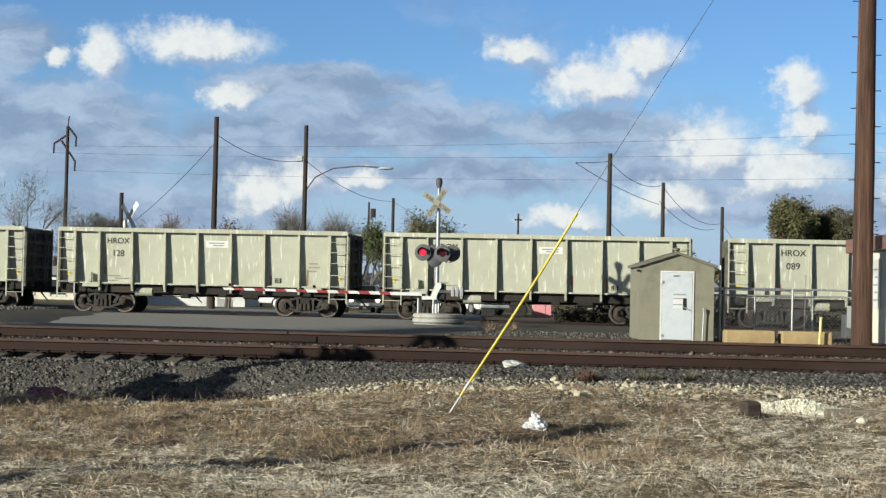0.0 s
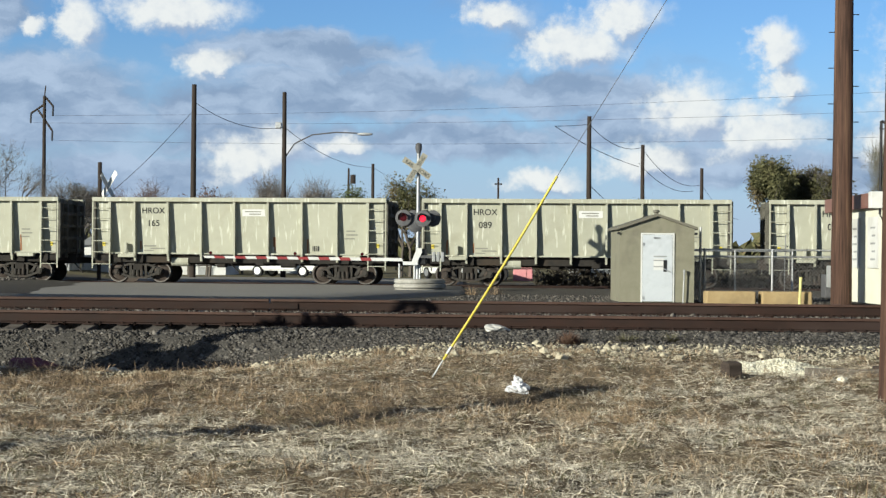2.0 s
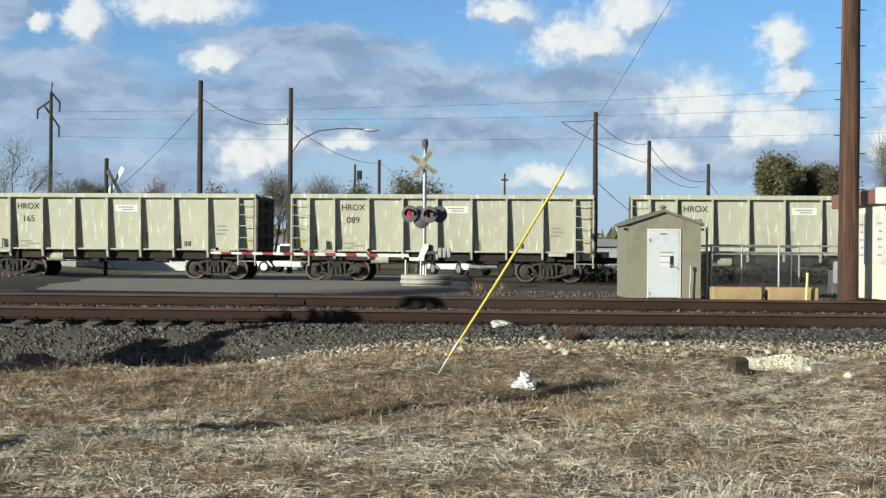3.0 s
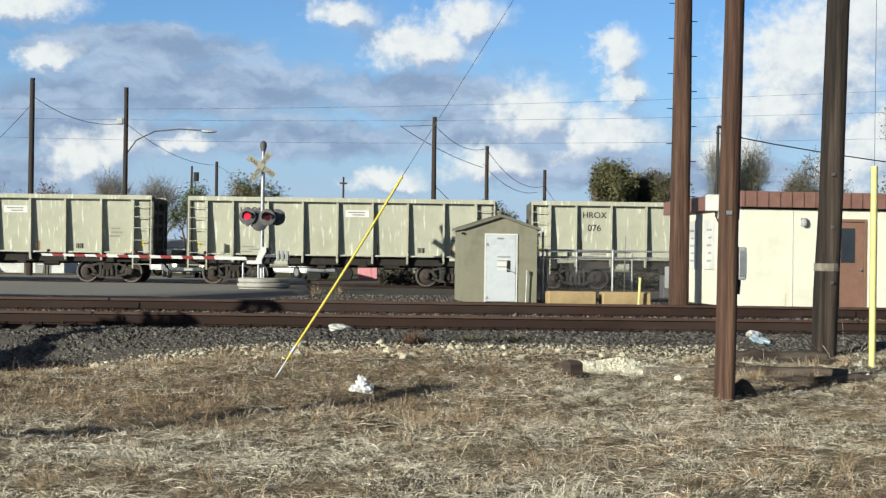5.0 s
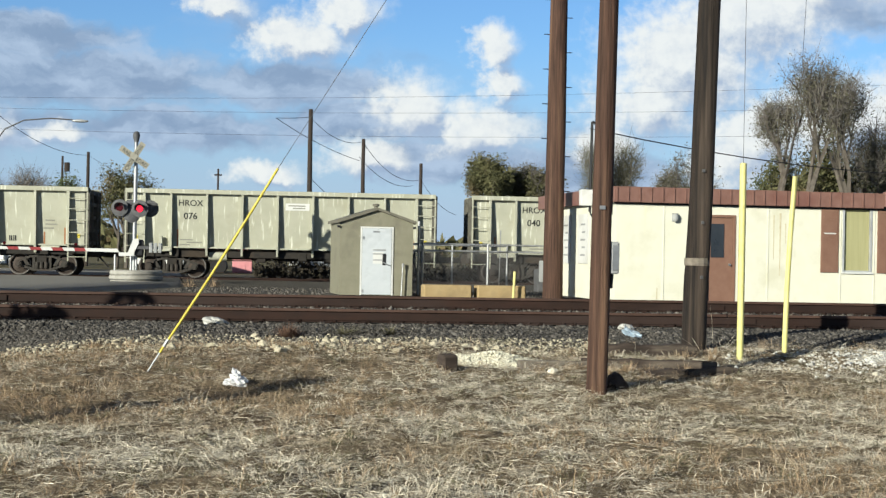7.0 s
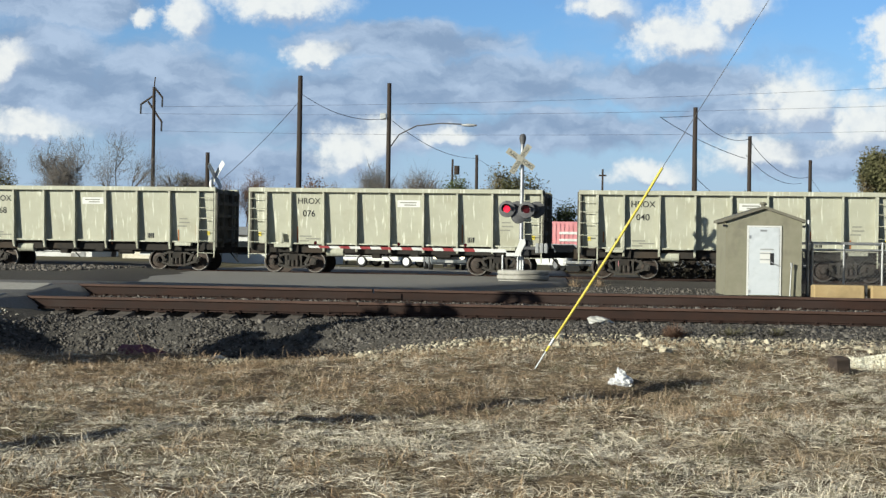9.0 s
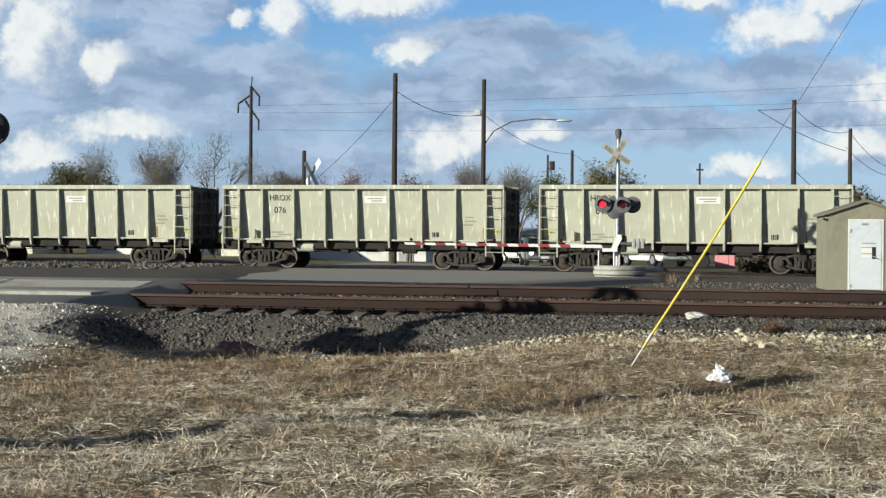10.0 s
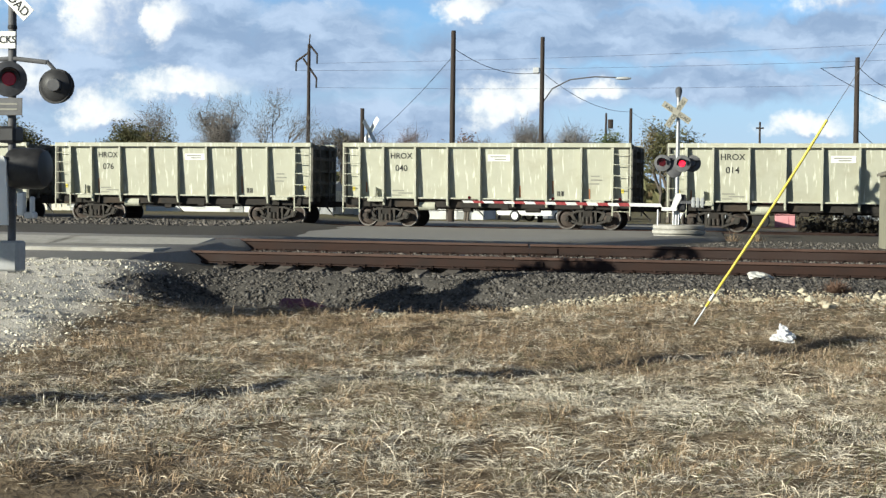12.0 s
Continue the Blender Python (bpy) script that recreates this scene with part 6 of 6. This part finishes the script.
# stones along the ballast's foot
g = np.random.default_rng(21)
for k in range(55):
    x = g.uniform(-3.2, 4.4)
    y = rail_y(x) - 3.3 + g.normal(0, 0.6) - 0.05 * x
    put_rock(float(x), float(y), float(g.uniform(0.03, 0.085)), TANROCK, "pale limestone rock at the foot of the ballast", "rock", "pale rocks along the ballast", seed=k, sub=1)
for x, y, s in ((-4.35, 19.0, 0.09), (-4.9, 17.2, 0.06), (4.25, 16.3, 0.06), (8.3, 16.6, 0.05), (8.9, 17.0, 0.06), (1.3, 8.9, 0.04), (10.2, 18.0, 0.06), (2.9, 13.2, 0.035)):
    put_rock(x, y, s, PALE, "pale stone in the dry grass", "rock", "pale stones in the grass", seed=5)
# brown dry weeds at the ballast


def weed(x, y, h, w, n, material, label, seed):
    g = np.random.default_rng(seed)
    a, r = g.uniform(0, 6.283, n), w * np.sqrt(g.random(n))
    base = np.stack([0.3 * r * np.cos(a), 0.3 * r * np.sin(a), np.zeros(n)], 1)
    tip = np.stack([r * np.cos(a), r * np.sin(a), h * g.uniform(0.2, 1.0, n) * (1 - 0.5 * (r / w) ** 2)], 1) + g.normal(0, 0.03, (n, 3)) * np.array((1, 1, 0))
    side = np.stack([-np.sin(a), np.cos(a), np.zeros(n)], 1) * 0.006
    v = np.stack([base - side, base + side, tip], 1).reshape(-1, 3)
    ob = raw("weed", v, np.arange(3 * n).reshape(-1, 3), material)
    ob.matrix_world = pose(x, y, float(land(x, y)) - 0.02)
    tagged(ob, label, "weed", "dry weeds")


weed(1.55, 20.0, 0.27, 0.26, 600, LEAF_BROWN, "dark red-brown dry weed in the ballast", 1)
weed(2.35, 20.3, 0.17, 0.45, 260, GRASS[2], "grey-green straggling weed in the ballast", 2)
weed(3.0, 20.4, 0.15, 0.55, 260, GRASS[2], "grey-green straggling weed in the ballast", 3)
weed(0.6, 49.5, 0.55, 0.5, 120, GRASS[1], "tuft of dry brown weeds by the signal", 4)
weed(1.4, 49.8, 0.5, 0.5, 120, GRASS[1], "tuft of dry brown weeds by the signal", 5)
for k, (x, y) in enumerate(((5.2, 16.5), (5.9, 16.6), (6.3, 17.7), (6.9, 18.3), (6.6, 17.6), (7.3, 18.0), (4.9, 16.3), (6.0, 18.9))):
    weed(x, y, 0.20, 0.32, 110, GRASS[1], "pale dry grass tuft among the timbers", 10 + k)


# ---- crushed stone ----
def stones(name, pts, size, material, label, seed, squash=0.75, parent=None):
    g = np.random.default_rng(seed)
    n = len(pts)
    octa = np.array([(1, 0, 0), (0, 1, 0), (-1, 0, 0), (0, -1, 0), (0, 0, 1), (0, 0, -1)], float)
    f = np.array([(0, 1, 4), (1, 2, 4), (2, 3, 4), (3, 0, 4), (1, 0, 5), (2, 1, 5), (3, 2, 5), (0, 3, 5)])
    s = size * g.lognormal(0, 0.35, n)
    v = octa[None] * g.uniform(0.6, 1.25, (n, 6, 1)) + g.normal(0, 0.16, (n, 6, 3))
    q = g.normal(size=(n, 4))
    q /= np.linalg.norm(q, axis=1, keepdims=True)
    w, x, y, z = q.T
    R = np.stack([1 - 2 * (y * y + z * z), 2 * (x * y - z * w), 2 * (x * z + y * w), 2 * (x * y + z * w), 1 - 2 * (x * x + z * z), 2 * (y * z - x * w),
                  2 * (x * z - y * w), 2 * (y * z + x * w), 1 - 2 * (x * x + y * y)], 1).reshape(n, 3, 3)
    v = np.einsum("nij,nkj->nki", R, v) * np.array((1, 1, squash)) * s[:, None, None] + pts[:, None]
    ob = raw(name, v.reshape(-1, 3), (f[None] + 6 * np.arange(n)[:, None, None]).reshape(-1, 3), material)
    return tagged(ob, label, "gravel", kind="stuff")


def spread(n, x0, x1, q0, q1, seed, lift=0.012):
    g = np.random.default_rng(seed)
    x = g.uniform(x0, x1, n)
    q = g.uniform(q0, q1, n)
    y = rail_y(x) - q
    return np.stack([x, y, land(x, y) + lift], 1)


def thin_out(p, seed, edge=2.75, soft=0.5):
    g = np.random.default_rng(seed)
    q = rail_y(p[:, 0]) - p[:, 1]
    road = p[:, 0] < road_x(p[:, 1]) + 0.4
    lo = edge + 0.9 * smooth(p[:, 0], -7.5, -6.0) * (1 - smooth(p[:, 0], -4.6, -3.0)) + 0.35 * np.sin(p[:, 0] * 1.3) + 0.25 * np.sin(p[:, 0] * 3.1 + 1)
    return p[(g.random(len(p)) < 1 - smooth(q, lo - soft, lo + soft)) & ~road]


shoulder = thin_out(spread(80000, -10.5, 17, 0.14, 3.6, 31, 0.0), 32)
split = np.random.default_rng(33).random(len(shoulder))
stones("ballast_stones", shoulder[split < 0.62], 0.024, STONE, "grey crushed ballast stones along the track", 34)
stones("ballast_stones", shoulder[(split >= 0.62)], 0.023, DUSTY, "dusty brownish ballast stones along the track", 35)
mid = spread(22000, -8.5, 21, -1.42, -0.08, 36)
mid[:, 2] = 0.482 + 0.107 * (-(rail_y(mid[:, 0]) - mid[:, 1])) + 0.0
stones("ballast_stones", mid, 0.024, DUSTY, "dusty ballast stones between the rails", 37)
back = spread(14000, -6, 24, -4.5, -1.6, 38)
back[:, 2] = np.maximum(back[:, 2], 0.62 - 0.09 * (-(rail_y(back[:, 0]) - back[:, 1]) - 1.6)) - 0.03
stones("ballast_stones", back, 0.034, STONE, "grey ballast stones behind the track", 39)
g = np.random.default_rng(71)
px, py = g.uniform(-4, 14, 9000), g.uniform(26.5, 50, 9000)
k = px > road_x(py) + 1.8
stones("yard_stones", np.stack([px, py, land(px, py) + 0.005], 1)[k], 0.035, DUSTY, "loose grey stones on the cinders between the tracks", 72)
px, py = g.uniform(-46, -16, 7000), g.uniform(47, 58, 7000)
stones("yard_stones", np.stack([px, py, land(px, py) + 0.01], 1), 0.06, DUSTY, "loose grey stones beside the far track", 73)
foot = thin_out(spread(9000, -4.6, 6.0, 2.2, 4.6, 40), 41, 3.5, 0.9)
stones("rubble", foot, 0.019, TANROCK, "small pale limestone rubble at the ballast's foot", 42)
# the pale heap
g = np.random.default_rng(43)
n = 9000
a, r = g.uniform(0, 6.283, n), np.sqrt(g.random(n))
px, py = 3.87 + 0.62 * r * np.cos(a), 17.75 + 0.55 * r * np.sin(a)
stones("limestone_heap", np.stack([px, py, land(px, py) + 0.12 * (1 - r) ** 0.8 * g.uniform(0.6, 1, n) + 0.008], 1), 0.014, HEAP, "heap of pale limestone chips by the track", 44)
g = np.random.default_rng(45)
n = 6000
px, py = g.normal(11.2, 1.5, n), g.normal(17.7, 0.5, n)
stones("white_rubble", np.stack([px, py, land(px, py) + 0.008], 1), 0.022, WHITE_ROCK, "spread of white crushed stone beside the tracks", 46)
px, py = g.uniform(-14, -5.5, 15000), g.uniform(9, 21.6, 15000)
k = px < -6.3 - 0.2 * (py - 12.7) + g.normal(0, 0.25, 15000)
stones("shoulder_gravel", np.stack([px, py, land(px, py) + 0.006], 1)[k], 0.017, PALE, "pale fine gravel on the road's shoulder", 47)


# ---- grass ----
def turf(x, y, g):
    """Which of these places the grass has taken: not the ballast, the road's gravel, the heap or the rubble."""
    n = len(x)
    q = rail_y(x) - y
    foot = 3.0 + 0.9 * smooth(x, -7.5, -6.0) * (1 - smooth(x, -4.6, -2.0)) + 0.3 * np.sin(x * 1.3) + g.normal(0, 0.25, n)
    return ((q > foot) & (x > -6.2 - 0.2 * (y - 12.7) + g.normal(0, 0.3, n))
            & ~(np.hypot((x - 11.2) / 2.8, (y - 17.7) / 0.9) < 0.8 + 0.3 * g.random(n)) & ~(np.hypot((x - 3.87) / 0.6, (y - 17.75) / 0.5) < 0.9))


def browning(x, y):
    """0 where the straw is bleached, 1 where it stands rust-brown, in drifts."""
    drift = np.sin(x * 0.55 + 1.1 * np.sin(y * 0.4)) * np.sin(y * 0.7 + x * 0.25) + 0.6 * np.sin(x * 1.9 + 2.0 * np.sin(y * 0.9)) * np.sin(y * 1.6 - 0.7 * x)
    band = smooth(y, 11.5, 14.0) * (1 - 0.75 * smooth(x, 0.5, 4.0))
    return np.clip(0.16 + 0.42 * band + 0.26 * drift, 0, 1)


def scatter(n, g, y0, y1):
    y = y0 + (y1 - y0) * g.random(n) ** 0.9
    return (g.random(n) * 2 - 1) * (0.47 * y + 1.5) + 0.03 * y, y


def blades(name, x, y, a, up, L, width, material, label, g):
    n = len(x)
    d = np.stack([np.cos(a) * np.cos(up), np.sin(a) * np.cos(up), np.sin(up)], 1)
    s = np.stack([-np.sin(a), np.cos(a), g.normal(0, 0.5, n)], 1) * (width * g.uniform(0.6, 1.4, n))[:, None]
    b = np.stack([x, y, land(x, y) - 0.004], 1)
    m = b + d * (L * 0.55)[:, None]
    t = m + (d + np.array((0, 0, -0.45))) * (L * 0.5)[:, None]
    t[:, 2] = np.maximum(t[:, 2], b[:, 2] + 0.006)
    v = np.stack([b, m - s, m + s, t], 1).reshape(-1, 3)
    i = 4 * np.arange(n)[:, None]
    ob = raw(name, v, np.concatenate([i + np.array([[0, 2, 1]]), i + np.array([[1, 2, 3]])]), material)
    return tagged(ob, label, "grass", kind="stuff")


def mat_grass(n, seed, material, length, width, label, brown):
    """Flattened straw, combed this way and that."""
    g = np.random.default_rng(seed)
    x, y = scatter(n, g, 7.0, 20.5)
    w = browning(x, y)
    ok = turf(x, y, g) & (g.random(n) < (w if brown else 1.05 - w))
    x, y = x[ok], y[ok]
    n = len(x)
    a = 1.1 * np.sin(x * 2.1 + y) + 1.2 * np.sin(y * 2.4 - x) + g.normal(0, 0.7, n) + math.pi * (g.random(n) < 0.35)
    blades("grass", x, y, a, np.clip(g.normal(0.16, 0.12, n), 0.01, 0.8), length * g.lognormal(0, 0.4, n), width, material, label, g)


def tufts(n, per, seed, material, length, width, reach, stand, label, brown):
    """Clumps of blades that spring from one root and lean together."""
    g = np.random.default_rng(seed)
    x, y = scatter(n, g, 7.0, 20.5)
    w = browning(x, y)
    ok = turf(x, y, g) & (g.random(n) < (w if brown else 1.05 - w))
    x, y = x[ok], y[ok]
    n = len(x)
    lean, size = g.uniform(0, 6.283, n), g.lognormal(-0.1, 0.35, n)
    k = np.repeat(np.arange(n), per)
    r = reach * size[k]
    bx, by = x[k] + g.normal(0, 1, len(k)) * r * 0.45, y[k] + g.normal(0, 1, len(k)) * r * 0.45
    out = np.arctan2(by - y[k], bx - x[k])
    a = np.where(g.random(len(k)) < 0.55, lean[k] + g.normal(0, 0.5, len(k)), out + g.normal(0, 0.4, len(k)))
    up = np.clip(g.normal(stand, 0.28, len(k)), 0.05, 1.45)
    blades("grass", bx, by, a, up, length * size[k] * g.lognormal(0, 0.3, len(k)), width, material, label, g)


mat_grass(330000, 50, GRASS[0], 0.095, 0.0020, "matted pale straw-coloured dead grass", False)
mat_grass(170000, 51, GRASS[1], 0.09, 0.0022, "matted brown dry grass in drifts", True)
tufts(6400, 34, 52, GRASS[0], 0.10, 0.0018, 0.11, 0.5, "tufts of pale dry grass leaning together", False)
tufts(7600, 30, 53, GRASS[1], 0.105, 0.0020, 0.09, 0.8, "upright tufts of rust-brown dry grass", True)
tufts(900, 30, 54, GRASS[2], 0.09, 0.0026, 0.12, 0.7, "low dull green weeds among the straw", False)


# ---- scrub added beyond the train, to blacken the gap under the cars ----
def brush():
    g = np.random.default_rng(61)
    n = 16000
    x = g.uniform(3.9, 46, n)
    y = 66.5 - 0.105 * x + g.uniform(0, 7, n)
    top = 0.55 + 0.45 * np.sin(x * 1.1 + 2 * np.sin(y)) ** 2
    c = np.stack([x, y, 0.2 + top * g.random(n) ** 0.8], 1)
    v = (c[:, None] + g.normal(0, 0.085, (n, 3, 3))).reshape(-1, 3)
    ob = raw("brush", v, np.arange(3 * n).reshape(-1, 3), SCRUB)
    tagged(ob, "low near-black scrub added to darken the gap under the cars", "scrub", kind="stuff")


brush()

# ---- what moves ----
def train_at(t):
    """Metres along its track of the left end of the car numbered 128."""
    return -16.87 - 5.52 * t + 0.0105 * t * t


def motions():
    for k, g in enumerate(TRAIN):
        rows = []
        for i in range(25):
            t = i * 0.5
            s = train_at(t) + (k - 1) * PITCH
            a = radians(TRAIN_TURN)
            rows.append((t, pose(s * math.cos(a), 58.0 + s * math.sin(a), RAIL_Z, 0, 0, TRAIN_TURN)))
        walk(g, rows)
    for ax in AXLES:
        home = ax.matrix_basis.copy()
        rows = []
        for i in range(121):
            t = i * 0.1
            turn = math.degrees((train_at(t) - train_at(0)) / 0.42)
            rows.append((t, Matrix.Translation(home.translation) @ pose(0, 0, 0, 0, turn, 0)))
        walk(ax, rows)
    # the two flashers light in turn: each lens turns its lit or its dark face outwards
    half = 0.605
    for lens, first in zip(FLASHERS, (0, 180)):
        home = lens.matrix_basis.translation.copy()
        at, rows, t = first, [], half
        rows.append((0.0, Matrix.Translation(home) @ pose(0, 0, 0, 0, 0, at)))
        while t < 12.1:
            for k, dt in enumerate((-0.05, -0.017, 0.017, 0.05)):
                if t + dt < 12.0:
                    rows.append((t + dt, Matrix.Translation(home) @ pose(0, 0, 0, 0, 0, at + 60 * k)))
            at += 180
            t += half
        rows.append((12.0, Matrix.Translation(home) @ pose(0, 0, 0, 0, 0, at)))
        walk(lens, rows)


motions()
